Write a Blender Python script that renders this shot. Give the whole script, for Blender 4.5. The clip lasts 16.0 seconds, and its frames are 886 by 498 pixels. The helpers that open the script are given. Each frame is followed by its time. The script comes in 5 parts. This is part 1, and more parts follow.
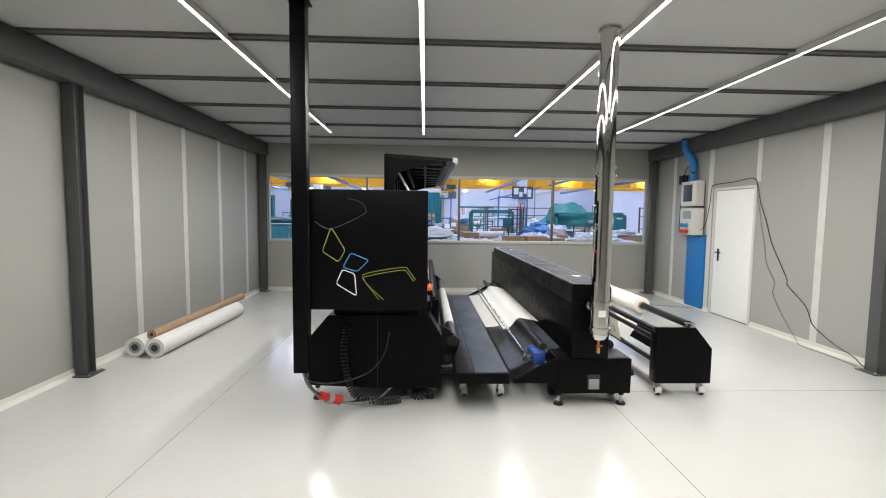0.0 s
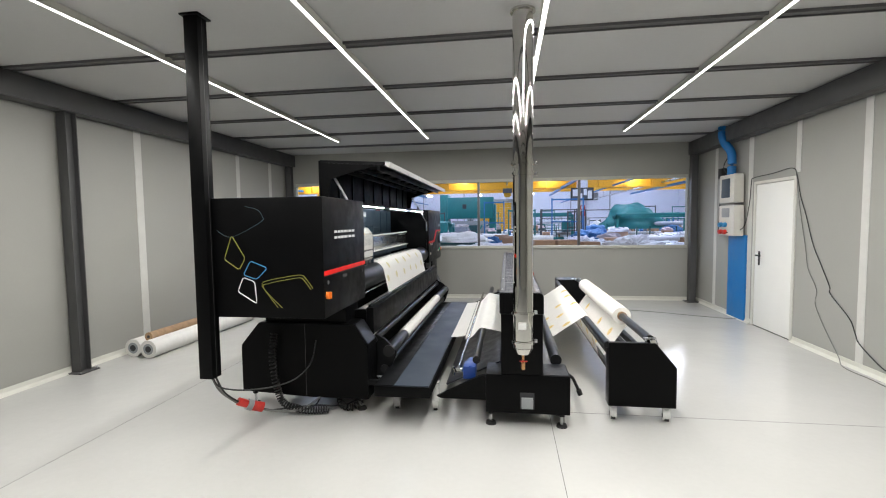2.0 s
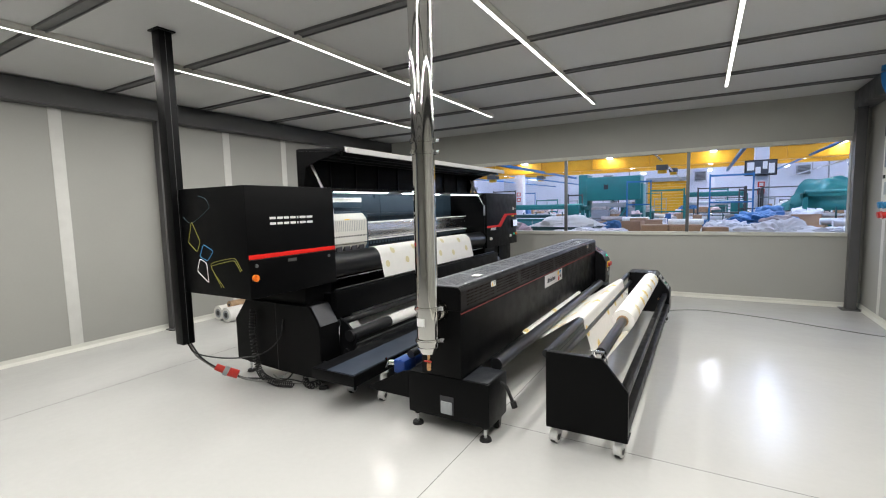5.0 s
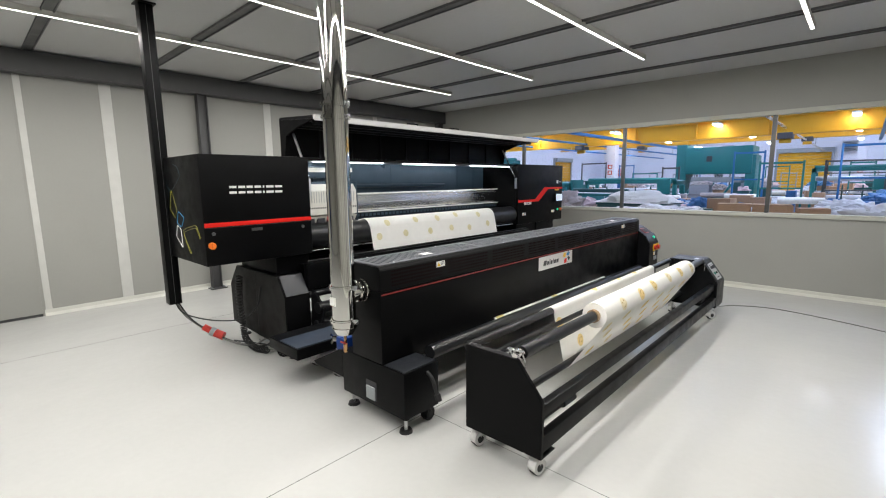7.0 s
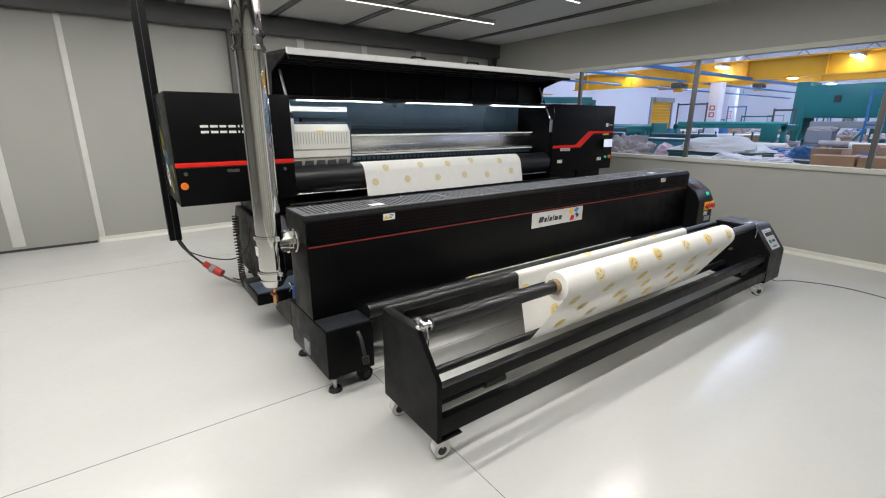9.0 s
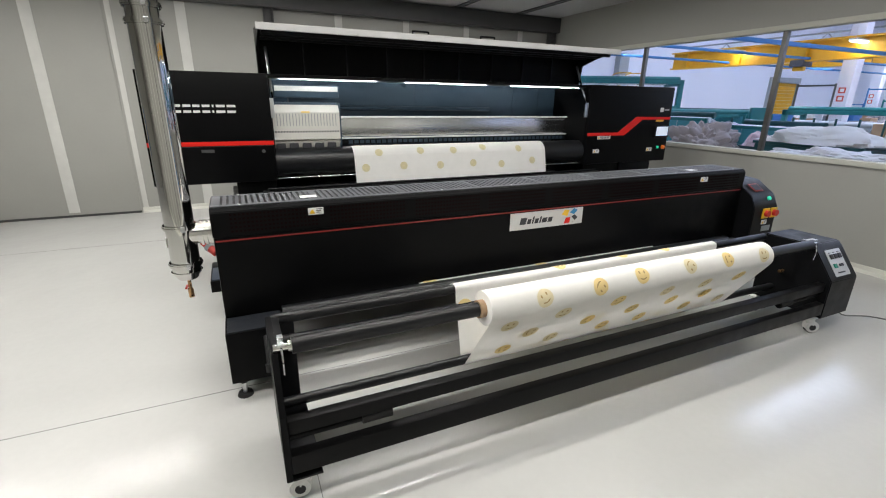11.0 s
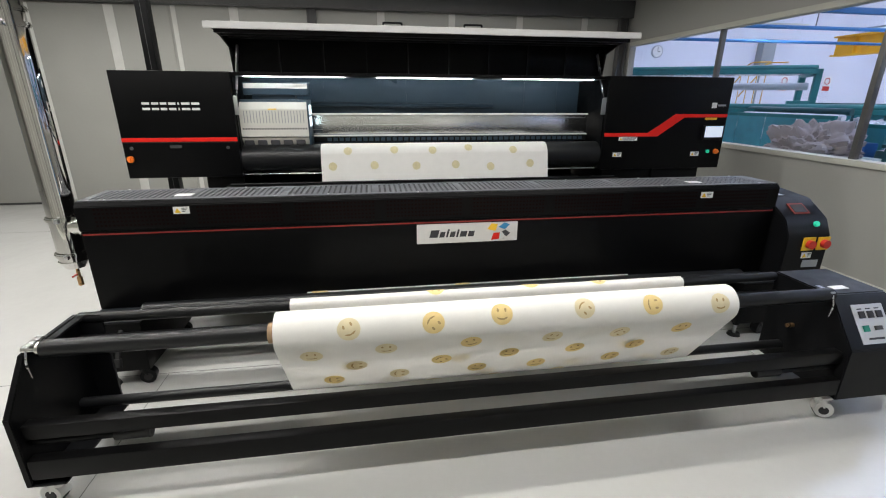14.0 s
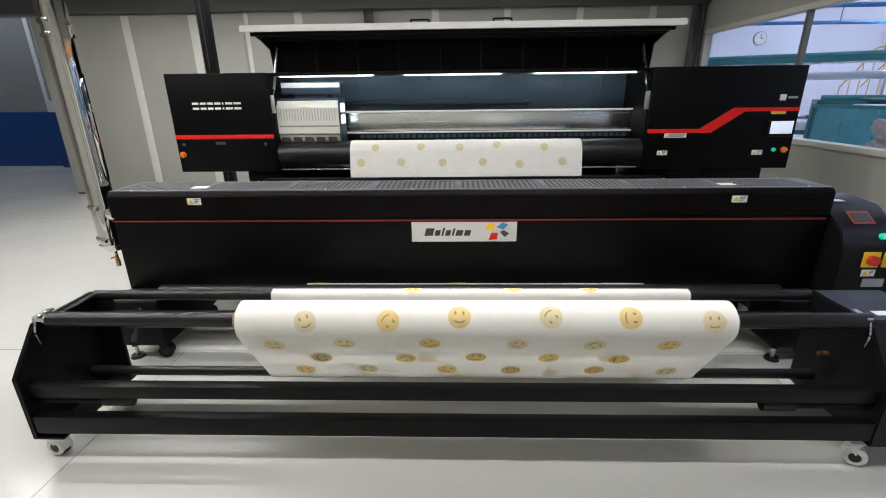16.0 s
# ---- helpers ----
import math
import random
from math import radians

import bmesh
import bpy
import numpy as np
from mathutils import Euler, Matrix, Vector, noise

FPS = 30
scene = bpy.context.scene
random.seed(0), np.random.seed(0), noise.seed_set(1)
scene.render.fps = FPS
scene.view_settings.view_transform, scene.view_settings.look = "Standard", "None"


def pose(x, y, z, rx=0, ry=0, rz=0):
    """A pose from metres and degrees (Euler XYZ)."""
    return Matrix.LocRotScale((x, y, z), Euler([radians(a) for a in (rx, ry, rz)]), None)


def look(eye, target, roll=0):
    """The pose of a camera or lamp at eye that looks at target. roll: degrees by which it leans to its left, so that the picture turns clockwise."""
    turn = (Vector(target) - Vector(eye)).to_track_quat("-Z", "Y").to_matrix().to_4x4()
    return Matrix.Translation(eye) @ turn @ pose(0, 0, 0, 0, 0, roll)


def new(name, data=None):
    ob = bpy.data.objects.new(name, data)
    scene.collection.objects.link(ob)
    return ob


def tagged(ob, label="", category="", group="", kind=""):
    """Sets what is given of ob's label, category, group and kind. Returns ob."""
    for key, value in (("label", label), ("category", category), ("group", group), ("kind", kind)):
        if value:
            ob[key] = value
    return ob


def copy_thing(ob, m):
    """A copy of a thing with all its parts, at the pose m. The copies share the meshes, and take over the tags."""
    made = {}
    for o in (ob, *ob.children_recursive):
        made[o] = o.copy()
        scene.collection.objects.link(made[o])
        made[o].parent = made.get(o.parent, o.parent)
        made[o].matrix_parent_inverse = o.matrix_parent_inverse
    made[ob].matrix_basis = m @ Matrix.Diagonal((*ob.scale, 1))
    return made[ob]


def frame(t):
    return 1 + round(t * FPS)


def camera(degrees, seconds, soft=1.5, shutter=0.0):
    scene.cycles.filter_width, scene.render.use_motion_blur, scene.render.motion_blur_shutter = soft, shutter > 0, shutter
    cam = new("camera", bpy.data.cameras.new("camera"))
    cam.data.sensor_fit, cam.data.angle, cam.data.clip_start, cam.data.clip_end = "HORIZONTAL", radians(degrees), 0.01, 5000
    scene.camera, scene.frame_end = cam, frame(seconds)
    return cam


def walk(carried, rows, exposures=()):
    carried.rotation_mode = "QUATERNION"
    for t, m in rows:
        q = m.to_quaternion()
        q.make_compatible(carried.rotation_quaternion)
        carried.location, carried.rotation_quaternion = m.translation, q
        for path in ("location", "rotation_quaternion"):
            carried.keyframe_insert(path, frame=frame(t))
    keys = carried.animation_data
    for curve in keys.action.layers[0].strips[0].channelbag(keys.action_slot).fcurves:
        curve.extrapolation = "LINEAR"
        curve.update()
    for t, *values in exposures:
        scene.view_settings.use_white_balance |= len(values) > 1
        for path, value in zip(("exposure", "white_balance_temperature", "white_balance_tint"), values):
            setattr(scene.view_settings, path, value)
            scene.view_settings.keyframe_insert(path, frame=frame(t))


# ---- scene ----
cam = camera(89.2, 16.0, 1.1)
PATH = [
    (0, (0.348, 0.269, 1.561), (0.428, 2.261, 1.413), 0.7),
    (0.5, (0.675, 0.297, 1.558), (0.663, 2.292, 1.422), 0.3),
    (1, (1.017, 0.324, 1.565), (0.914, 2.318, 1.445), 0.0),
    (1.5, (1.315, 0.376, 1.56), (1.123, 2.363, 1.44), -0.3),
    (2, (1.603, 0.502, 1.555), (1.32, 2.478, 1.431), -0.7),
    (2.5, (1.918, 0.608, 1.563), (1.56, 2.571, 1.435), -0.9),
    (3, (2.198, 0.716, 1.557), (1.752, 2.66, 1.418), -1.0),
    (3.5, (2.471, 0.869, 1.544), (1.947, 2.794, 1.402), -0.7),
    (4, (2.751, 1.008, 1.55), (2.052, 2.876, 1.401), -0.9),
    (4.5, (2.991, 1.139, 1.545), (2.128, 2.936, 1.377), -1.2),
    (7, (3.924, 2.18, 1.52), (2.574, 3.625, 1.219), -0.6),
    (7.5, (4.024, 2.392, 1.507), (2.632, 3.779, 1.137), -0.2),
    (8, (4.084, 2.614, 1.505), (2.638, 3.925, 1.067), 0.1),
    (8.5, (4.171, 2.835, 1.511), (2.672, 4.065, 1.025), 0.1),
    (9, (4.261, 3.037, 1.526), (2.701, 4.163, 0.98), 0.1),
    (9.5, (4.291, 3.261, 1.525), (2.685, 4.297, 0.937), 0.8),
    (12, (4.396, 4.475, 1.568), (2.605, 5.112, 0.946), 0.4),
    (12.5, (4.402, 4.711, 1.55), (2.586, 5.271, 0.926), 0.4),
    (13, (4.398, 4.942, 1.562), (2.562, 5.417, 0.927), 0.2),
    (13.5, (4.427, 5.185, 1.559), (2.571, 5.571, 0.922), 0.4),
    (14, (4.424, 5.388, 1.554), (2.553, 5.68, 0.91), 0.3),
    (14.5, (4.398, 5.575, 1.552), (2.517, 5.78, 0.906), 0.4),
    (15, (4.41, 5.758, 1.566), (2.522, 5.873, 0.915), -0.0),
    (15.5, (4.421, 5.872, 1.558), (2.531, 5.871, 0.903), -0.7),
    (16, (4.417, 5.889, 1.547), (2.528, 5.833, 0.893), -0.7),
]
walk(cam, [(t, look(eye, target, roll)) for t, eye, target, roll in PATH], [(0, 0.0), (4.5, -0.05), (8.5, -0.12), (9.5, -0.22), (12.5, -0.22), (16, -0.16)])

# ---- world, lights ----
world = bpy.data.worlds.new("world")
scene.world = world
world.use_nodes = True
world.node_tree.nodes["Background"].inputs["Color"].default_value = (0.55, 0.6, 0.7, 1)
world.node_tree.nodes["Background"].inputs["Strength"].default_value = 0.15
STRIP_POWER = 6.0
LAMP_WATTS = 112.0
HALL_POWER = 50.0
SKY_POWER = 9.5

# ---- materials ----


def mat(name, base, rough=0.5, metal=0.0, var=0.06, scale=6.0, bump=0.0, bscale=60.0, spec=0.5, streak=None, rvar=0.08, coat=0.0):
    """Node material with two scales of colour and gloss variation and a fine bump."""
    m = bpy.data.materials.new(name)
    m.use_nodes = True
    n, l = m.node_tree.nodes, m.node_tree.links
    b = n["Principled BSDF"]
    b.inputs["Metallic"].default_value = metal
    b.inputs["Specular IOR Level"].default_value = spec
    b.inputs["Coat Weight"].default_value = coat
    geo = n.new("ShaderNodeNewGeometry")
    mp = n.new("ShaderNodeMapping")
    l.new(geo.outputs["Position"], mp.inputs["Vector"])
    if streak:
        mp.inputs["Scale"].default_value = streak
    n1, n2 = n.new("ShaderNodeTexNoise"), n.new("ShaderNodeTexNoise")
    n1.inputs["Scale"].default_value, n1.inputs["Detail"].default_value = scale, 4
    n2.inputs["Scale"].default_value, n2.inputs["Detail"].default_value = bscale, 3
    for q in (n1, n2):
        l.new(mp.outputs["Vector"], q.inputs["Vector"])
    add = n.new("ShaderNodeMath")
    add.operation = "MULTIPLY_ADD"
    add.inputs[1].default_value = 0.35
    l.new(n2.outputs["Fac"], add.inputs[0])
    l.new(n1.outputs["Fac"], add.inputs[2])
    ramp = n.new("ShaderNodeMapRange")
    ramp.inputs["From Min"].default_value, ramp.inputs["From Max"].default_value = 0.35, 1.0
    ramp.inputs["To Min"].default_value, ramp.inputs["To Max"].default_value = 1 - var, 1 + var
    l.new(add.outputs[0], ramp.inputs["Value"])
    mul = n.new("ShaderNodeVectorMath")
    mul.operation = "SCALE"
    mul.inputs[0].default_value = base
    l.new(ramp.outputs[0], mul.inputs["Scale"])
    l.new(mul.outputs[0], b.inputs["Base Color"])
    rr = n.new("ShaderNodeMapRange")
    rr.inputs["From Min"].default_value, rr.inputs["From Max"].default_value = 0.3, 0.7
    rr.inputs["To Min"].default_value, rr.inputs["To Max"].default_value = max(0.02, rough - rvar), min(1, rough + rvar)
    l.new(n1.outputs["Fac"], rr.inputs["Value"])
    l.new(rr.outputs[0], b.inputs["Roughness"])
    if bump:
        bp = n.new("ShaderNodeBump")
        bp.inputs["Strength"].default_value, bp.inputs["Distance"].default_value = bump, 0.004
        l.new(n2.outputs["Fac"], bp.inputs["Height"])
        l.new(bp.outputs[0], b.inputs["Normal"])
    return m


def glow(name, colour, strength):
    m = bpy.data.materials.new(name)
    m.use_nodes = True
    b = m.node_tree.nodes["Principled BSDF"]
    b.inputs["Base Color"].default_value = (*colour, 1)
    b.inputs["Emission Color"].default_value = (*colour, 1)
    b.inputs["Emission Strength"].default_value = strength
    return m


def glass_mat(name):
    m = bpy.data.materials.new(name)
    m.use_nodes = True
    n, l = m.node_tree.nodes, m.node_tree.links
    out = n["Material Output"]
    n.remove(n["Principled BSDF"])
    tr, gl, mix, lw, fr = n.new("ShaderNodeBsdfTransparent"), n.new("ShaderNodeBsdfGlossy"), n.new("ShaderNodeMixShader"), n.new("ShaderNodeLayerWeight"), n.new("ShaderNodeMath")
    tr.inputs["Color"].default_value = (0.95, 0.96, 0.98, 1)
    gl.inputs["Roughness"].default_value = 0.02
    lw.inputs["Blend"].default_value = 0.5
    fr.operation = "POWER"
    fr.inputs[1].default_value = 4.0
    l.new(lw.outputs["Facing"], fr.inputs[0])
    l.new(fr.outputs[0], mix.inputs[0])
    l.new(tr.outputs[0], mix.inputs[1])
    l.new(gl.outputs[0], mix.inputs[2])
    l.new(mix.outputs[0], out.inputs["Surface"])
    return m


M_FLOOR = mat("grey resin floor", (0.515, 0.515, 0.495), 0.185, 0, 0.05, 0.9, 0.0, 25, spec=0.45, rvar=0.03)
# slow swells of the poured resin
n_, l_ = M_FLOOR.node_tree.nodes, M_FLOOR.node_tree.links
sw_, bp_, geo_ = n_.new("ShaderNodeTexNoise"), n_.new("ShaderNodeBump"), n_.new("ShaderNodeNewGeometry")
sw_.inputs["Scale"].default_value, sw_.inputs["Detail"].default_value = 3.2, 2
bp_.inputs["Strength"].default_value, bp_.inputs["Distance"].default_value = 0.35, 0.012
l_.new(geo_.outputs["Position"], sw_.inputs["Vector"])
l_.new(sw_.outputs["Fac"], bp_.inputs["Height"])
l_.new(bp_.outputs[0], n_["Principled BSDF"].inputs["Normal"])
M_WALL = mat("grey wall panel", (0.335, 0.335, 0.308), 0.55, 0, 0.04, 2.0, 0.03, 40)
M_SEAM = mat("white seam paint", (0.60, 0.60, 0.57), 0.6, 0, 0.06, 9, 0.05, 80)
M_CEIL = mat("grey ceiling panel", (0.51, 0.51, 0.505), 0.5, 0, 0.05, 1.5, 0.02, 30)
M_STEEL_GREY = mat("dark grey painted steel", (0.075, 0.075, 0.077), 0.5, 0.1, 0.12, 8, 0.06, 70)
M_JOINT = mat("grey ceiling joint profile", (0.115, 0.115, 0.117), 0.45, 0.1, 0.1, 8)
M_COVE = mat("pale cove skirting", (0.62, 0.62, 0.56), 0.5, 0, 0.06, 6)
M_FRAME = mat("beige window trim", (0.50, 0.50, 0.44), 0.5, 0, 0.05, 5)
M_MULL = mat("grey aluminium mullion", (0.12, 0.12, 0.115), 0.4, 0.5, 0.08, 12)
M_DOOR = mat("white door leaf", (0.80, 0.80, 0.77), 0.45, 0, 0.03, 3)
M_CUT = mat("grey filled joint", (0.11, 0.11, 0.105), 0.7, 0, 0.3, 4)
M_DIM = glow("dim monitor picture", (0.06, 0.07, 0.09), 0.10)
M_DARK = mat("dark joint", (0.05, 0.05, 0.05), 0.8, 0, 0.1, 30)
M_BLUE = mat("blue wall paint", (0.004, 0.155, 0.44), 0.5, 0, 0.08, 6, 0.04, 60)
M_BLACK = mat("black powder coat", (0.0022, 0.0023, 0.0026), 0.40, 0, 0.15, 10, 0.04, 420, spec=0.10)
M_BLACK2 = mat("charcoal powder coat", (0.0055, 0.0058, 0.0066), 0.36, 0, 0.15, 10, 0.04, 380, spec=0.16)
M_BAR = mat("black painted steel tube", (0.005, 0.005, 0.0052), 0.38, 0, 0.15, 10, 0.02, 380, spec=0.12)
# the tray's own grey; on chamfers and top plates, sheen put into the colour
M_CAP = mat("dark grey satin coat and sheen on black", (0.016, 0.018, 0.022), 0.36, 0, 0.12, 10, 0.10, 380, spec=0.4)
M_GRILLE = mat("black perforated sheet greyed by lamp sheen", (0.075, 0.08, 0.09), 0.48, 0.0, 0.06, 10, 0.0, 200, spec=0.5, rvar=0.03)
M_EDGE = mat("pale grey painted edge", (0.50, 0.50, 0.49), 0.35, 0.0, 0.04, 8)
M_RUBBER = mat("black rubber", (0.008, 0.008, 0.0085), 0.55, 0, 0.2, 30, 0.1, 200)
M_ROLLER = mat("black anodised roller", (0.008, 0.0085, 0.0095), 0.32, 0.0, 0.05, 20, 0.0, 120, spec=0.35, rvar=0.015)
M_CHROME = mat("polished stainless steel", (0.66, 0.65, 0.62), 0.045, 1.0, 0.03, 4, 0, 30, rvar=0.012)
M_STEEL = mat("brushed aluminium", (0.60, 0.61, 0.62), 0.28, 1.0, 0.06, 5, 0.05, 200, rvar=0.08)
M_RAIL = mat("machined rail", (0.80, 0.80, 0.79), 0.24, 1.0, 0.10, 5, 0.0, 60, streak=(1, 0.15, 9), rvar=0.04)
M_NAVY = mat("dark blue interior sheet", (0.036, 0.062, 0.088), 0.35, 0.2, 0.15, 5, 0.03, 60)
M_RED = mat("red stripe", (0.66, 0.016, 0.010), 0.5, 0, 0.06, 20, spec=0.2)
M_DRED = mat("dark red line", (0.22, 0.012, 0.01), 0.45, 0, 0.1, 20)
M_ORANGE = mat("orange switch", (0.85, 0.20, 0.02), 0.35, 0, 0.05, 30)
M_YELLOW = mat("yellow plastic", (0.80, 0.50, 0.02), 0.4, 0, 0.06, 30)
M_HOLE = mat("dark red put in for the glow behind holes", (0.010, 0.0022, 0.002), 0.9, 0, 0.1, 20, spec=0.05)
M_LABEL = mat("white label", (0.75, 0.75, 0.73), 0.5, 0, 0.05, 60)
M_INK = mat("dark ink", (0.03, 0.03, 0.035), 0.6, 0, 0.1, 60)
M_SILVER = mat("silver sign plate", (0.58, 0.58, 0.57), 0.35, 0.4, 0.06, 12)
M_CLOTH = mat("white polyester fabric", (0.93, 0.92, 0.885), 0.85, 0, 0.04, 14, 0.15, 300, spec=0.2)
n_, l_ = M_CLOTH.node_tree.nodes, M_CLOTH.node_tree.links
tr_, mx_ = n_.new("ShaderNodeBsdfTranslucent"), n_.new("ShaderNodeMixShader")
tr_.inputs["Color"].default_value = (0.85, 0.84, 0.80, 1)
mx_.inputs[0].default_value = 0.3
l_.new(n_["Principled BSDF"].outputs[0], mx_.inputs[1])
l_.new(tr_.outputs[0], mx_.inputs[2])
l_.new(mx_.outputs[0], n_["Material Output"].inputs["Surface"])
M_WOUND = mat("white wound fabric", (0.93, 0.92, 0.885), 0.85, 0, 0.03, 14, 0.2, 300, spec=0.2)
M_PAPER = mat("white paper wrap", (0.74, 0.73, 0.70), 0.6, 0, 0.06, 12, 0.1, 60)
M_KRAFT = mat("brown kraft tube", (0.36, 0.24, 0.14), 0.7, 0, 0.3, 16, 0.1, 80)
M_BELT = mat("grey blue table belt", (0.034, 0.045, 0.066), 0.5, 0, 0.05, 3, 0.0, 160)
M_CASTER = mat("white caster housing", (0.66, 0.66, 0.64), 0.4, 0.1, 0.08, 30)
M_MOTOR = mat("blue motor paint", (0.01, 0.045, 0.22), 0.35, 0, 0.1, 20)
M_BRASS = mat("brass fitting", (0.55, 0.33, 0.16), 0.3, 1.0, 0.1, 40)
M_REDPL = mat("red plastic", (0.55, 0.03, 0.02), 0.4, 0, 0.1, 40)
M_GREYPL = mat("grey plastic", (0.30, 0.32, 0.33), 0.5, 0, 0.06, 40)
M_BEIGE = mat("light grey plastic", (0.62, 0.61, 0.56), 0.45, 0, 0.04, 20)
M_CABLE = mat("black cable", (0.016, 0.017, 0.018), 0.5, 0, 0.1, 40)
M_GCABLE = mat("grey cable", (0.16, 0.16, 0.15), 0.5, 0, 0.1, 40)
M_MOTIF = mat("yellow print", (0.90, 0.74, 0.38), 0.85, 0, 0.1, 40, spec=0.1)
M_MOTIF3 = mat("faded khaki print", (0.76, 0.70, 0.46), 0.85, 0, 0.15, 60, spec=0.1)
M_MOTIF2 = mat("pale yellow print showing through", (0.85, 0.77, 0.55), 0.85, 0, 0.08, 40, spec=0.1)
for m_, c_ in ((M_MOTIF, (0.88, 0.70, 0.32, 1)), (M_MOTIF2, (0.82, 0.74, 0.5, 1)), (M_MOTIF3, (0.76, 0.70, 0.46, 1))):
    n_, l_ = m_.node_tree.nodes, m_.node_tree.links
    tr_, mx_ = n_.new("ShaderNodeBsdfTranslucent"), n_.new("ShaderNodeMixShader")
    tr_.inputs["Color"].default_value = c_
    mx_.inputs[0].default_value = 0.4
    l_.new(n_["Principled BSDF"].outputs[0], mx_.inputs[1])
    l_.new(tr_.outputs[0], mx_.inputs[2])
    l_.new(mx_.outputs[0], n_["Material Output"].inputs["Surface"])
M_LIME = mat("yellow green line paint", (0.24, 0.23, 0.025), 0.5, 0, 0.05, 30)
M_CYAN = mat("blue line paint", (0.03, 0.22, 0.45), 0.5, 0, 0.05, 30)
M_TEALL = mat("faint blue line paint", (0.02, 0.055, 0.075), 0.5, 0, 0.05, 30)
M_GLASS = glass_mat("window glass")
M_LED = glow("led strip", (1.0, 0.975, 0.94), STRIP_POWER)
M_LED2 = glow("cool led strip", (0.80, 0.92, 1.0), 190)
M_SCREEN = glow("lit screen", (0.75, 0.85, 1.0), 0.5)
M_SCREENT = glow("monitor tile", (0.5, 0.52, 0.56), 0.5)
M_SCREEN2 = glow("lit carriage screen", (0.8, 0.95, 1.0), 2.2)
M_GREENB = glow("green lamp button", (0.02, 0.55, 0.32), 0.5)
M_REDD = mat("red display frame", (0.22, 0.025, 0.015), 0.4)
M_TEALB = mat("green rocker", (0.02, 0.22, 0.16), 0.4)
M_HALLLED = glow("hall lamp", (0.84, 0.90, 1.0), HALL_POWER)
M_SKYL = glow("assumed daylight roof sheet", (0.66, 0.76, 1.0), SKY_POWER)
M_HWALL = mat("white hall wall", (0.70, 0.71, 0.78), 0.7, 0, 0.08, 0.6, 0.1, 20)
M_TEAL = mat("teal machine paint", (0.012, 0.17, 0.17), 0.4, 0, 0.15, 3, 0.05, 40)
M_DTEAL = mat("dark teal machine paint", (0.01, 0.07, 0.075), 0.4, 0, 0.15, 3, 0.05, 40)
M_CRANE = mat("yellow crane paint", (0.70, 0.36, 0.012), 0.5, 0, 0.12, 2, 0.05, 30)
M_CARD = mat("brown cardboard", (0.38, 0.24, 0.15), 0.8, 0, 0.12, 4, 0.1, 40)
M_SHEETW = mat("white plastic wrap", (0.70, 0.71, 0.75), 0.35, 0, 0.06, 5, 0.2, 30)
M_LINEN = mat("grey mauve fabric heap", (0.42, 0.38, 0.38), 0.9, 0, 0.15, 5, 0.2, 60, spec=0.1)
M_BLUEP = mat("blue pipe paint", (0.02, 0.14, 0.36), 0.5, 0, 0.1, 6)
M_BLUEBAG = mat("blue plastic sack", (0.04, 0.16, 0.38), 0.4, 0, 0.15, 8, 0.3, 40)
M_DADO = mat("deep blue dado paint", (0.008, 0.055, 0.22), 0.5, 0, 0.12, 2, 0.05, 40)
M_HGREY = mat("grey concrete hall wall", (0.20, 0.21, 0.22), 0.75, 0, 0.12, 1, 0.1, 30)

M_CRATEB = mat("blue crate plastic", (0.03, 0.13, 0.36), 0.45, 0, 0.1, 6)
M_CRATEG = mat("grey crate plastic", (0.22, 0.24, 0.28), 0.5, 0, 0.1, 6)
M_PINK = mat("pale pink cloth", (0.62, 0.48, 0.50), 0.85, 0, 0.1, 6)
M_WOODP = mat("raw pallet wood", (0.40, 0.27, 0.16), 0.8, 0, 0.2, 5)

# ---- builders ----
ORIGIN = {}


def bm_box(bm, x0, x1, y0, y1, z0, z1, bevel=0.0):
    res = bmesh.ops.create_cube(bm, size=1)
    vs = res["verts"]
    for v in vs:
        v.co = Vector((x0 + (v.co.x + 0.5) * (x1 - x0), y0 + (v.co.y + 0.5) * (y1 - y0), z0 + (v.co.z + 0.5) * (z1 - z0)))
    if bevel:
        es = list({e for v in vs for e in v.link_edges})
        bmesh.ops.bevel(bm, geom=es, offset=bevel, segments=2, affect="EDGES", profile=0.6)


def box(x0, x1, y0, y1, z0, z1, bevel=0.003):
    bm = bmesh.new()
    bm_box(bm, x0, x1, y0, y1, z0, z1, bevel)
    return bm


def boxes(rows, bevel=0.0):
    bm = bmesh.new()
    for r in rows:
        bm_box(bm, *r, bevel)
    return bm


def bm_cyl(bm, a, b, r, seg=24, r2=None, caps=True):
    a, b = Vector(a), Vector(b)
    d = b - a
    m = Matrix.Translation((a + b) / 2) @ d.to_track_quat("Z", "Y").to_matrix().to_4x4()
    bmesh.ops.create_cone(bm, cap_ends=caps, segments=seg, radius1=r, radius2=r if r2 is None else r2, depth=d.length, matrix=m)


def cyl(a, b, r, seg=24, r2=None):
    bm = bmesh.new()
    bm_cyl(bm, a, b, r, seg, r2)
    return bm


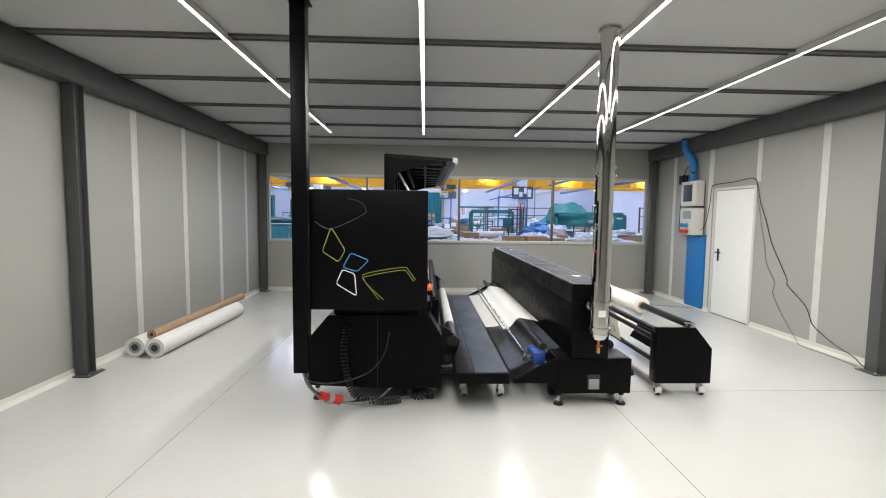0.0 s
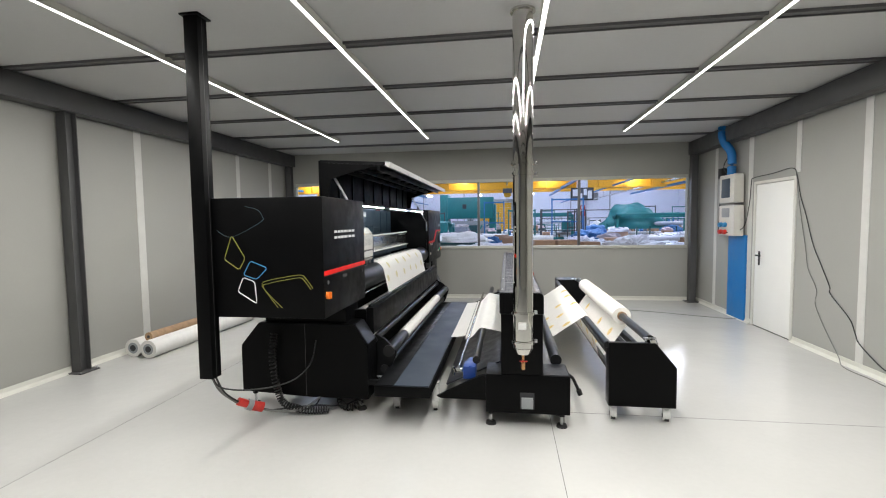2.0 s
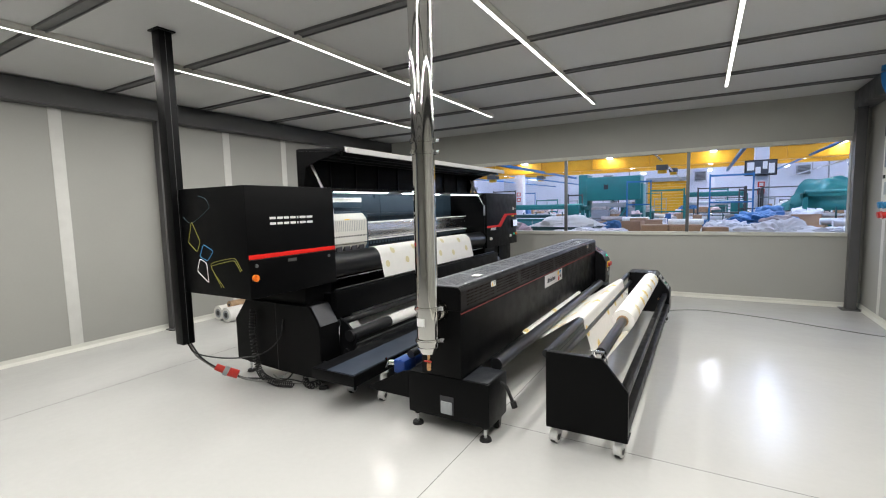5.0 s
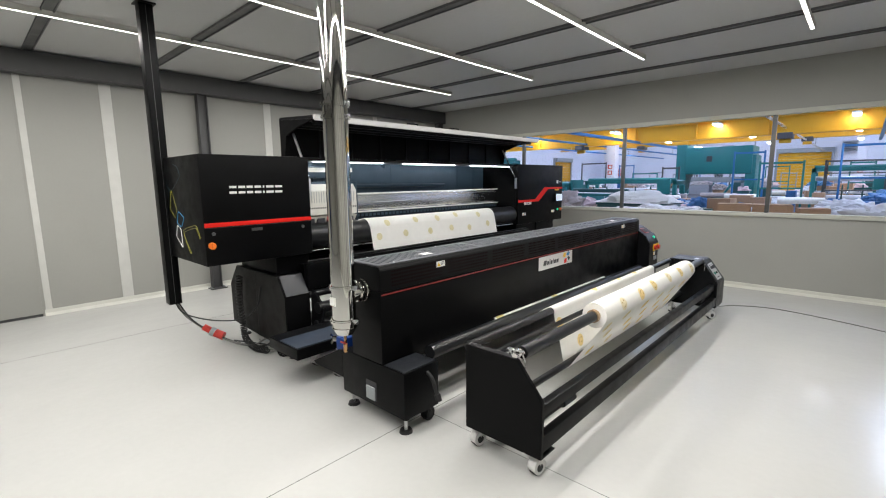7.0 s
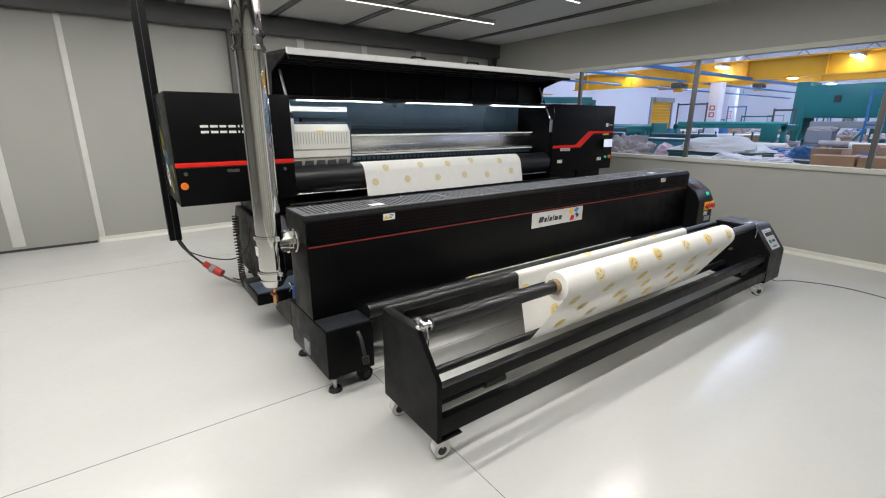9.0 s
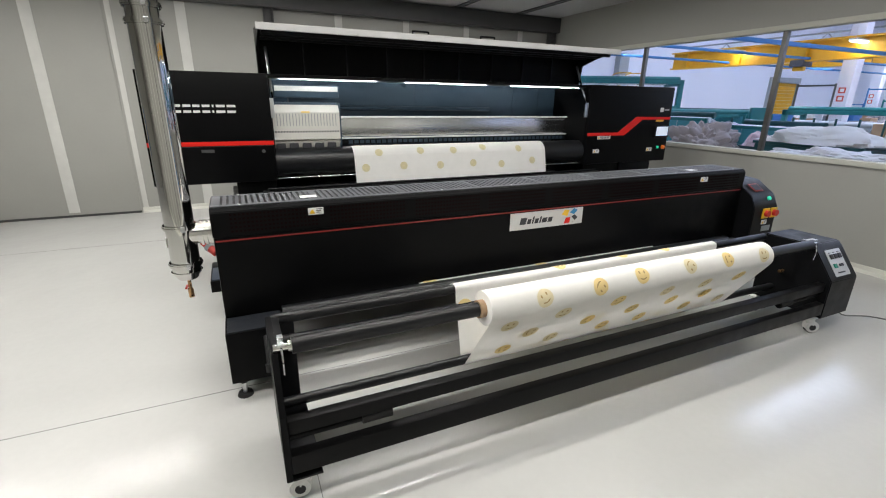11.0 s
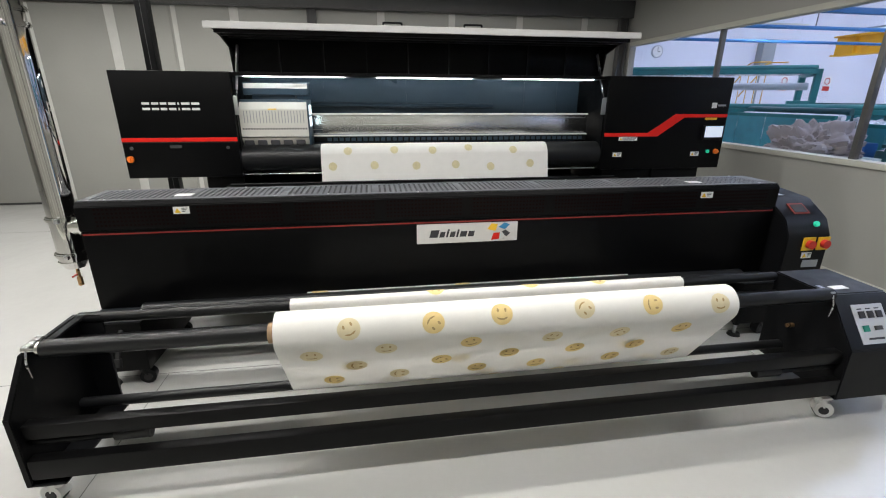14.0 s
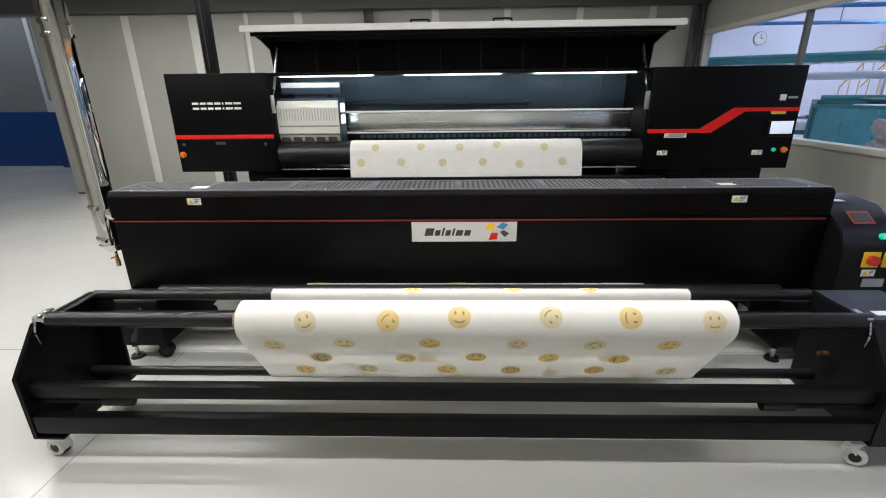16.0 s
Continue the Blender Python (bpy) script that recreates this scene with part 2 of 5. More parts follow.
def prism(poly, axis, a, b, bevel=0.004):
    """A polygon extruded along an axis. The polygon's two numbers are the other two axes in order."""
    bm = bmesh.new()

    def at(p, w):
        q = list(p)
        q.insert("xyz".index(axis), w)
        return q
    lo = [bm.verts.new(at(p, a)) for p in poly]
    hi = [bm.verts.new(at(p, b)) for p in poly]
    n = len(poly)
    bm.faces.new(lo)
    bm.faces.new(hi[::-1])
    for i in range(n):
        bm.faces.new((lo[i], hi[i], hi[(i + 1) % n], lo[(i + 1) % n]))
    bmesh.ops.recalc_face_normals(bm, faces=bm.faces)
    if bevel:
        bmesh.ops.bevel(bm, geom=list(bm.edges), offset=bevel, segments=2, affect="EDGES")
    return bm


def smooth_points(pts, n=6):
    """A Catmull-Rom line through the points."""
    pts = [Vector(p) for p in pts]
    if len(pts) < 3:
        return pts
    out = []
    ext = [pts[0] * 2 - pts[1]] + pts + [pts[-1] * 2 - pts[-2]]
    for i in range(1, len(ext) - 2):
        p0, p1, p2, p3 = ext[i - 1:i + 3]
        for k in range(n):
            t = k / n
            out.append(0.5 * (2 * p1 + (p2 - p0) * t + (2 * p0 - 5 * p1 + 4 * p2 - p3) * t * t + (3 * p1 - p0 - 3 * p2 + p3) * t ** 3))
    out.append(pts[-1])
    return out


def bm_tube(bm, pts, r, seg=8, closed=False):
    rings = []
    n = len(pts)
    for i, p in enumerate(pts):
        a = pts[i - 1] if i or closed else p
        b = pts[(i + 1) % n] if i < n - 1 or closed else p
        q = (b - a).to_track_quat("Z", "Y")
        rings.append([bm.verts.new(p + q @ Vector((r * math.cos(2 * math.pi * k / seg), r * math.sin(2 * math.pi * k / seg), 0))) for k in range(seg)])
    pairs = list(zip(rings, rings[1:])) + ([(rings[-1], rings[0])] if closed else [])
    for u, v in pairs:
        for k in range(seg):
            bm.faces.new((u[k], u[(k + 1) % seg], v[(k + 1) % seg], v[k]))
    if not closed:
        bm.faces.new(rings[0][::-1])
        bm.faces.new(rings[-1])


def tube(pts, r, seg=8, n=6, closed=False):
    bm = bmesh.new()
    bm_tube(bm, smooth_points(pts, n), r, seg, closed)
    return bm


def finish(name, bm, material, origin=(0, 0, 0), smooth=True):
    bmesh.ops.translate(bm, verts=bm.verts, vec=-Vector(origin))
    bmesh.ops.recalc_face_normals(bm, faces=bm.faces)
    me = bpy.data.meshes.new(name)
    bm.to_mesh(me)
    bm.free()
    me.materials.append(material)
    if smooth:
        me.shade_smooth()
        me.set_sharp_from_angle(angle=radians(35))
    return new(name, me)


def thing(name, at, label, category, group=""):
    e = new(name)
    e.location = at
    e.empty_display_size = 0.1
    ORIGIN[e] = Vector(at)
    return tagged(e, label, category, group)


def solid(name, bm, material, label, category, group="", at=None):
    """A thing of one mesh. Its origin lies at the middle of its base."""
    vs = [v.co for v in bm.verts]
    lo = Vector([min(v[i] for v in vs) for i in range(3)])
    hi = Vector([max(v[i] for v in vs) for i in range(3)])
    o = Vector(((lo.x + hi.x) / 2, (lo.y + hi.y) / 2, lo.z)) if at is None else Vector(at)
    ob = finish(name, bm, material, o)
    ob.location = o
    ORIGIN[ob] = o
    return tagged(ob, label, category, group)


def part(name, bm, material, parent, label=""):
    ob = finish(name, bm, material, ORIGIN[parent])
    ob.parent = parent
    ORIGIN[ob] = ORIGIN[parent]
    return tagged(ob, label)


def structure(name, bm, material, label, category):
    ob = finish(name, bm, material)
    ORIGIN[ob] = Vector((0, 0, 0))
    return tagged(ob, label, category, kind="structure")


# ---- room ----
XL, XR, YB, YF, ZC = -2.98, 5.12, 9.5, -3.2, 2.97
OPEN_Y = -0.55
structure("floor", box(-30, 30, -15, 45, -0.2, 0, 0), M_FLOOR, "glossy pale grey resin floor with saw-cut joints", "floor")
for k, r in enumerate([(1.931, 1.935, YF, YB), (-1.385, -1.382, YF, YB), (1.94, XR, 4.147, 4.15)]):
    structure("floor_joint_%d" % (k + 1), box(r[0], r[1], r[2], r[3], -0.001, 0.0008, 0), M_CUT, "thin dark saw-cut joint in the floor", "floor joint")

wl = structure("wall_west", box(XL - 0.1, XL, OPEN_Y, YB, 0, ZC, 0), M_WALL, "pale grey sandwich panel wall", "wall")
structure("wall_west_front", box(XL - 0.1, XL, YF - 0.1, OPEN_Y, 2.72, ZC, 0), M_WALL, "pale grey panel above the wide opening", "wall")
for k, (y, w) in enumerate([(8.78, 0.05), (7.72, 0.05), (6.66, 0.05), (5.6, 0.055), (3.55, 0.06), (2.76, 0.03)]):
    part("seam_strip", box(XL - 0.002, XL + 0.004, y - w, y + w, 0.06, 2.74, 0.001), M_SEAM, wl)
for y in (1.95, 0.92):
    part("seam_strip", box(XL + 0.010, XL + 0.016, y - 0.06, y + 0.06, 0.06, 2.70, 0.001), M_SEAM, wl)
part("sliding_panel", box(XL - 0.002, XL + 0.012, OPEN_Y + 0.02, 2.70, 0.03, 2.71, 0.003), M_WALL, wl, "sliding door panel")
part("panel_gap", box(XL - 0.002, XL + 0.014, OPEN_Y + 0.02, 2.70, 0.0, 0.028, 0), M_DARK, wl)
wr = structure("wall_east", boxes([(XR, XR + 0.1, YF, 6.60, 0, ZC), (XR, XR + 0.1, 7.54, YB, 0, ZC), (XR, XR + 0.1, 6.60, 7.54, 2.05, ZC)]), M_WALL, "pale grey sandwich panel wall with a doorway", "wall")
for y, w, z0 in [(5.51, 0.05, 0.06), (6.58, 0.045, 2.1), (7.66, 0.06, 0.06), (8.75, 0.05, 0.06), (4.35, 0.05, 0.06), (3.2, 0.05, 0.06), (2.1, 0.05, 0.06), (1.0, 0.05, 0.06)]:
    part("seam_strip", box(XR - 0.004, XR + 0.002, y - w, y + w, z0, 2.72, 0.001), M_SEAM, wr)
WX0, WX1, WZ0, WZ1 = -2.80, 4.94, 1.045, 2.32
structure("wall_north", boxes([(XL - 0.1, XR + 0.1, YB, YB + 0.1, 0, WZ0), (XL - 0.1, XR + 0.1, YB, YB + 0.1, WZ1, ZC), (XL - 0.1, WX0, YB, YB + 0.1, WZ0, WZ1), (WX1, XR + 0.1, YB, YB + 0.1, WZ0, WZ1)]), M_WALL, "pale grey panel wall with a long window band", "wall")
structure("wall_south", box(XL - 0.1, XR + 0.1, YF - 0.1, YF, 0, ZC, 0), M_WALL, "pale grey sandwich panel wall", "wall")
structure("ceiling", boxes([(XL - 0.1, XR + 0.1, YF - 0.1, YB + 0.1, ZC, ZC + 0.1)] ), M_CEIL, "grey sandwich panel ceiling", "ceiling")
for k in range(11):
    y = 8.62 - 1.15 * k
    t = structure("ceiling_joint_%d" % (k + 1), boxes([(XL, XR, y - 0.036, y + 0.036, ZC - 0.010, ZC + 0.002), (XL, XR, y - 0.046, y - 0.036, ZC - 0.022, ZC + 0.002), (XL, XR, y + 0.036, y + 0.046, ZC - 0.022, ZC + 0.002)]), M_JOINT, "dark grey steel joint profile under the ceiling", "ceiling joint")
for nm, x, sgn in (("cove_west", XL, 1), ("cove_east", XR, -1)):
    y0 = 2.72 if sgn == 1 else YF
    segs = [(y0, YB)] if sgn == 1 else [(y0, 6.58), (7.56, YB)]
    bm = bmesh.new()
    for a, b in segs:
        c = prism([(x, 0.0), (x + sgn * 0.045, 0.0), (x + sgn * 0.03, 0.012), (x + sgn * 0.012, 0.03), (x + sgn * 0.006, 0.07), (x, 0.07)], "y", a, b, 0)
        me = bpy.data.meshes.new("tmp")
        c.to_mesh(me)
        bm.from_mesh(me)
        c.free()
        bpy.data.meshes.remove(me)
    structure(nm, bm, M_COVE, "pale coved skirting along the wall", "baseboard")
structure("cove_north", prism([(YB, 0.0), (YB - 0.045, 0.0), (YB - 0.03, 0.012), (YB - 0.012, 0.03), (YB - 0.006, 0.07), (YB, 0.07)], "x", XL, XR, 0), M_COVE, "pale coved skirting along the wall", "baseboard")

# steel frame: perimeter beams and columns
for nm, x0, x1 in (("beam_west", XL, -2.80), ("beam_east", 4.94, XR)):
    structure(nm, boxes([(x0, x1, YF, YB, 2.72, 2.735), (x0, x1, YF, YB, 2.94, 2.955), ((x1 - 0.012) if x0 < 0 else x0, x1 if x0 < 0 else (x0 + 0.012), YF, YB, 2.735, 2.94)], 0.002), M_STEEL_GREY, "dark grey steel perimeter beam under the ceiling", "beam")


def column(x, y):
    c = thing("steel_column", (x, y, 0), "dark grey steel column with base plate against the wall", "column", "wall columns")
    part("shaft", boxes([(x - 0.055, x + 0.055, y - 0.062, y - 0.052, 0.012, 2.72), (x - 0.055, x + 0.055, y + 0.052, y + 0.062, 0.012, 2.72), (x - 0.005, x + 0.005, y - 0.052, y + 0.052, 0.012, 2.72), (x - 0.055, x - 0.047, y - 0.052, y + 0.052, 0.012, 2.72)], 0.002), M_STEEL_GREY, c)
    part("base_plate", box(x - 0.11, x + 0.11, y - 0.11, y + 0.11, 0, 0.012, 0.002), M_STEEL_GREY, c)
    for dx in (-0.09, 0.09):
        for dy in (-0.09, 0.09):
            part("anchor_bolt", cyl((x + dx, y + dy, 0.012), (x + dx, y + dy, 0.03), 0.011, 6), M_STEEL, c)
    return c


c0 = column(-2.90, 4.62)
for x, y in [(5.0, 4.62), (-2.88, 9.38), (4.99, 9.36), (5.0, -0.5)]:
    copy_thing(c0, pose(x, y, 0))

# window band
w = structure("window_1", boxes([(WX0, WX1, YB - 0.03, YB + 0.12, WZ0 - 0.045, WZ0 + 0.005), (WX0, WX1, YB - 0.012, YB + 0.11, WZ1 - 0.005, WZ1 + 0.05)], 0.003), M_FRAME, "long fixed window band looking into the factory hall", "window")
MULL = [-0.84, 1.04, 2.985]
for x in MULL:
    part("mullion", box(x - 0.024, x + 0.024, YB + 0.02, YB + 0.075, WZ0 + 0.005, WZ1 - 0.005, 0.004), M_MULL, w)
edges = [WX0] + MULL + [WX1]
for a, b in zip(edges, edges[1:]):
    p = part("pane", box(a + 0.031, b - 0.031, YB + 0.045, YB + 0.053, WZ0 + 0.006, WZ1 - 0.006, 0), M_GLASS, w)
    p.visible_shadow = False

# door
d = structure("door_1", boxes([(XR - 0.012, XR + 0.06, 7.50, 7.545, 0, 2.06), (XR - 0.012, XR + 0.06, 6.595, 6.64, 0, 2.06), (XR - 0.012, XR + 0.06, 6.64, 7.50, 2.02, 2.06)], 0.003), M_BEIGE, "closed white door in a pale frame", "door")
leaf = part("door_leaf", box(XR + 0.0, XR + 0.045, 6.645, 7.495, 0.012, 2.012, 0.003), M_DOOR, d)
part("door_handle", boxes([(XR - 0.008, XR, 7.36, 7.40, 0.88, 1.08), (XR - 0.05, XR - 0.008, 7.37, 7.39, 1.01, 1.03), (XR - 0.055, XR - 0.038, 7.27, 7.39, 1.01, 1.03)], 0.003), M_RUBBER, leaf, "black lever handle")
part("threshold", box(XR + 0.0, XR + 0.05, 6.645, 7.495, 0.0, 0.010, 0), M_DARK, d)

# ceiling lamps
for k, x in enumerate([-1.232, 0.31, 1.853, 3.412]):
    l = thing("linear_lamp", (x, 3.3, 2.89), "long white suspended linear LED strip lamp, switched on", "lamp", "linear ceiling lamps")
    part("profile", boxes([(x - 0.019, x + 0.019, 0.5, 7.94, 2.935, 2.968), (x - 0.019, x - 0.015, 0.5, 7.94, 2.914, 2.935), (x + 0.015, x + 0.019, 0.5, 7.94, 2.914, 2.935)], 0.001), M_BEIGE, l, "white aluminium profile")
    part("diffuser", box(x - 0.0145, x + 0.0145, 0.505, 7.935, 2.9165, 2.9345, 0), M_LED, l, "glowing diffuser")
    al = bpy.data.lights.new("strip_light", "AREA")
    al.shape, al.size, al.size_y, al.energy, al.color = "RECTANGLE", 0.028, 7.42, LAMP_WATTS, (1.0, 0.975, 0.94)
    strip = new("strip_light", al)
    strip.location = (x, 4.22, 2.9135)
    strip.parent = l
    strip.matrix_parent_inverse = Matrix.Translation(-Vector(l.location))
    for y in (1.3, 4.0, 5.35, 6.7):
        for sx in (-0.021, 0.021):
            part("joint_clip", box(x + sx - 0.0015, x + sx + 0.0015, y - 0.025, y + 0.025, 2.912, 2.968, 0), M_BEIGE, l)


# ---- small shared builders ----
def stroke(pts, y, r, closed=True, n=8):
    """A painted line on the plane y = const, thin and slightly proud."""
    return tube([(x, y, z) for x, z in pts], r, 6, n, closed)


def ring_line(pts, y, w):
    """A rounded closed outline on the plane y, built as a flat tube."""
    P = []
    k = len(pts)
    for i in range(k):
        a, b, c = Vector(pts[i - 1]), Vector(pts[i]), Vector(pts[(i + 1) % k])
        u, v = b + (a - b).normalized() * 0.02, b + (c - b).normalized() * 0.02
        for s in (0, 0.33, 0.66, 1):
            q = u * (1 - s) ** 2 + b * 2 * s * (1 - s) + v * s * s
            P.append(Vector((q.x, y, q.y)))
    bm = bmesh.new()
    bm_tube(bm, P, w, 6, True)
    return bm


def caster(parent, x, y, z, turn=0.0, pale=True):
    """A swivel caster from the floor up to z, with a plate, fork and wheel."""
    c, s = math.cos(turn), math.sin(turn)
    f = part("caster", boxes([(x - 0.035, x + 0.035, y - 0.03, y + 0.03, z - 0.010, z)], 0.002), M_CASTER if pale else M_BLACK2, parent, "caster plate")
    wx, wy = x + c * 0.018, y + s * 0.018
    bm = bmesh.new()
    bm_cyl(bm, (x, y, z - 0.03), (x, y, z - 0.010), 0.024, 14)
    bm_cyl(bm, (wx + s * 0.025, wy - c * 0.025, 0.050), (wx - s * 0.025, wy + c * 0.025, 0.050), 0.042, 22)
    bm_cyl(bm, (wx, wy, 0.06), (x, y, z - 0.02), 0.028, 12)
    part("hood", bm, M_CASTER if pale else M_BLACK2, f)
    w = part("wheel", cyl((wx + s * 0.016, wy - c * 0.016, 0.038), (wx - s * 0.016, wy + c * 0.016, 0.038), 0.038, 22), M_RUBBER, f)
    part("hub", cyl((wx + s * 0.027, wy - c * 0.027, 0.046), (wx - s * 0.027, wy + c * 0.027, 0.046), 0.022, 16), M_RUBBER, w)
    return f


def foot(parent, x, y, z):
    """A levelling foot: pad, stem and lock nut."""
    f = part("levelling_foot", cyl((x, y, 0), (x, y, 0.018), 0.042, 20, 0.036), M_RUBBER, parent)
    part("stem", cyl((x, y, 0.018), (x, y, z), 0.011, 10), M_STEEL, f)
    part("lock_nut", cyl((x, y, z - 0.035), (x, y, z - 0.018), 0.022, 6), M_BLACK2, f)


def plate_x(x, y0, y1, z0, z1, t=0.002):
    return box(x, x + t, y0, y1, z0, z1, 0.0006)


def warning_label(parent, x, y0, y1, z0, z1):
    a = part("label", plate_x(x, y0, y1, z0, z1), M_LABEL, parent, "white label with a yellow warning triangle")
    h = z1 - z0
    part("triangle", prism([(y0 + 0.006, z0 + 0.006), (y0 + 0.006 + h * 0.8, z0 + 0.006), (y0 + 0.006 + h * 0.4, z1 - 0.006)], "x", x + 0.002, x + 0.003, 0), M_YELLOW, a)
    for k in range(3):
        part("text_bar", box(x + 0.002, x + 0.0028, y0 + h * 1.1, y1 - 0.006 - 0.008 * k, z1 - 0.010 - 0.009 * k, z1 - 0.006 - 0.009 * k, 0), M_INK, a)


# ---- printer ----
P = thing("textile_printer", (0, 6.1, 0), "large black industrial textile printer with open lid and red stripes", "printer")
PX = 0.368
# near housing
lb = part("left_housing", box(-0.45, PX, 3.395, 4.285, 0.895, 1.733, 0.008), M_BLACK, P, "black housing with coloured line drawing on its end")
part("red_stripe", plate_x(PX, 3.398, 4.283, 1.19, 1.222, 0.003), M_RED, lb)
for a, b in [(0, 0.052), (0.066, 0.115), (0.127, 0.172), (0.186, 0.236), (0.250, 0.262), (0.276, 0.335), (0.347, 0.405)]:
    u, v, z0, z1 = 3.60 + a * 1.06, 3.60 + b * 1.06, 1.437, 1.497
    for za, zb in ((z1 - 0.018, z1), (z0, z0 + 0.018)):
        part("brand_bar", box(PX, PX + 0.002, u, v, za, zb, 0), M_LABEL, lb)
part("grip_slot", plate_x(PX - 0.0005, 3.75, 3.84, 1.138, 1.162, 0.002), M_DARK, lb)
part("lid_joint", plate_x(PX - 0.0005, 3.40, 4.28, 1.183, 1.186, 0.001), M_DARK, lb)
for y in (3.46, 4.2):
    part("quarter_latch", cyl((PX - 0.002, y, 1.14), (PX + 0.006, y, 1.14), 0.014, 12), M_STEEL_GREY, lb)
k = part("emergency_knob", cyl((PX, 3.44, 1.052), (PX + 0.02, 3.44, 1.052), 0.026, 20), M_ORANGE, lb, "orange switch knob")
part("knob_bar", box(PX + 0.02, PX + 0.034, 3.432, 3.448, 1.030, 1.076, 0.003), M_ORANGE, k)
YE = 3.395 - 0.0005
part("line_drawing", ring_line([(-0.300, 1.474), (-0.204, 1.314), (-0.251, 1.231), (-0.362, 1.305)], YE, 0.0034), M_LIME, lb, "yellow outline")
part("line_drawing", ring_line([(-0.166, 1.295), (-0.041, 1.245), (-0.123, 1.165), (-0.222, 1.196)], YE, 0.0034), M_CYAN, lb, "blue outline")
part("line_drawing", ring_line([(-0.224, 1.180), (-0.139, 1.149), (-0.127, 0.994), (-0.268, 1.079)], YE, 0.0038), M_LABEL, lb, "white outline")
part("line_drawing", stroke([(0.286, 1.108), (0.24, 1.17), (0.205, 1.197), (0.10, 1.185), (-0.05, 1.155), (-0.085, 1.128), (-0.05, 1.075), (0.06, 0.968)], YE, 0.0024, False), M_LIME, lb, "yellow line")
part("line_drawing", stroke([(0.272, 1.100), (0.23, 1.155), (0.20, 1.178), (0.10, 1.165), (-0.03, 1.138), (-0.075, 1.110), (0.03, 0.968)], YE, 0.0024, False), M_LIME, lb, "yellow line")
part("line_drawing", stroke([(-0.41, 1.51), (-0.36, 1.475), (-0.30, 1.462), (-0.20, 1.50), (-0.07, 1.57), (-0.064, 1.60), (-0.10, 1.648), (-0.191, 1.673)], YE, 0.002, False), M_TEALL, lb, "faint blue line")
# far housing
rb = part("right_housing", box(-0.45, PX, 7.545, 8.80, 0.892, 1.736, 0.008), M_BLACK, P, "black housing with an angled red stripe and touch screen")
part("red_stripe", prism([(7.548, 1.202), (8.09, 1.200), (8.348, 1.374), (8.797, 1.374), (8.797, 1.403), (8.25, 1.405), (7.99, 1.234), (7.548, 1.234)], "x", PX, PX + 0.003, 0), M_RED, rb)
sc = part("touch_screen", box(PX, PX + 0.025, 8.555, 8.775, 1.165, 1.30, 0.004), M_BLACK2, rb, "tilted touch screen, lit")
part("display", plate_x(PX + 0.025, 8.572, 8.758, 1.19, 1.292), M_SCREEN, sc)
part("yellow_label", plate_x(PX, 8.565, 8.69, 1.35, 1.372), M_YELLOW, rb)
for y0, y1, z0, z1 in [(7.698, 7.887, 1.163, 1.198), (7.656, 7.745, 1.013, 1.052), (8.473, 8.563, 1.011, 1.051)]:
    warning_label(rb, PX, y0, y1, z0, z1)
part("logo_mark", plate_x(PX, 8.613, 8.665, 1.46, 1.508), M_LABEL, rb)
part("logo_bar", plate_x(PX, 8.68, 8.76, 1.475, 1.492), M_GREYPL, rb)
part("green_button", cyl((PX, 8.651, 1.054), (PX + 0.014, 8.651, 1.054), 0.016, 16), M_GREENB, rb, "lit green button")
k = part("orange_knob", cyl((PX, 8.737, 1.053), (PX + 0.02, 8.737, 1.053), 0.024, 18), M_ORANGE, rb, "orange switch knob")
part("knob_bar", box(PX + 0.02, PX + 0.03, 8.715, 8.76, 1.047, 1.059, 0.002), M_ORANGE, k)
for y in (7.62,):
    part("side_label", box(0.18, 0.26, 7.541, 7.546, 1.42, 1.50, 0), M_LABEL, rb)
# underframe cabinets
SIDE = [(-0.605, 0.15), (-0.605, 0.54), (-0.44, 0.735), (0.38, 0.735), (0.492, 0.565), (0.492, 0.12), (0.0, 0.12)]
for nm, a, b in (("side_cabinet", 3.93, 4.16), ("side_cabinet", 7.70, 7.95)):
    sc = part(nm, prism(SIDE, "y", a, b, 0.006), M_BLACK, P, "black underframe cabinet with chamfered corners")
    # thin lighter plate paints the light that the black chamfer reflects
    part("chamfer_sheen", prism([(0.386, 0.7335), (0.4885, 0.5745), (0.4915, 0.5765), (0.389, 0.7355)], "y", a + 0.012, b - 0.012, 0), M_CAP, sc, "chamfer face, its sheen put in as lighter grey")
    part("panel_joint", box(-0.04, -0.036, a - 0.002, a + 0.004, 0.125, 0.73, 0), M_DARK, sc)
    for x in (-0.55, 0.40):
        foot(sc, x, a + 0.1, 0.13)
part("neck", box(-0.40, 0.30, 3.97, 4.28, 0.735, 0.895, 0.005), M_BLACK, P)
part("neck", box(-0.40, 0.30, 7.60, 8.20, 0.735, 0.895, 0.005), M_BLACK, P)
part("pedestal", box(-0.35, 0.32, 8.12, 8.62, 0.10, 0.892, 0.005), M_BLACK, P)
part("main_beam", box(-0.42, 0.10, 4.16, 7.70, 0.42, 0.74, 0.005), M_BLACK, P)
part("cross_tube", box(-0.10, 0.35, 4.16, 7.70, 0.14, 0.22, 0.005), M_BLACK2, P)
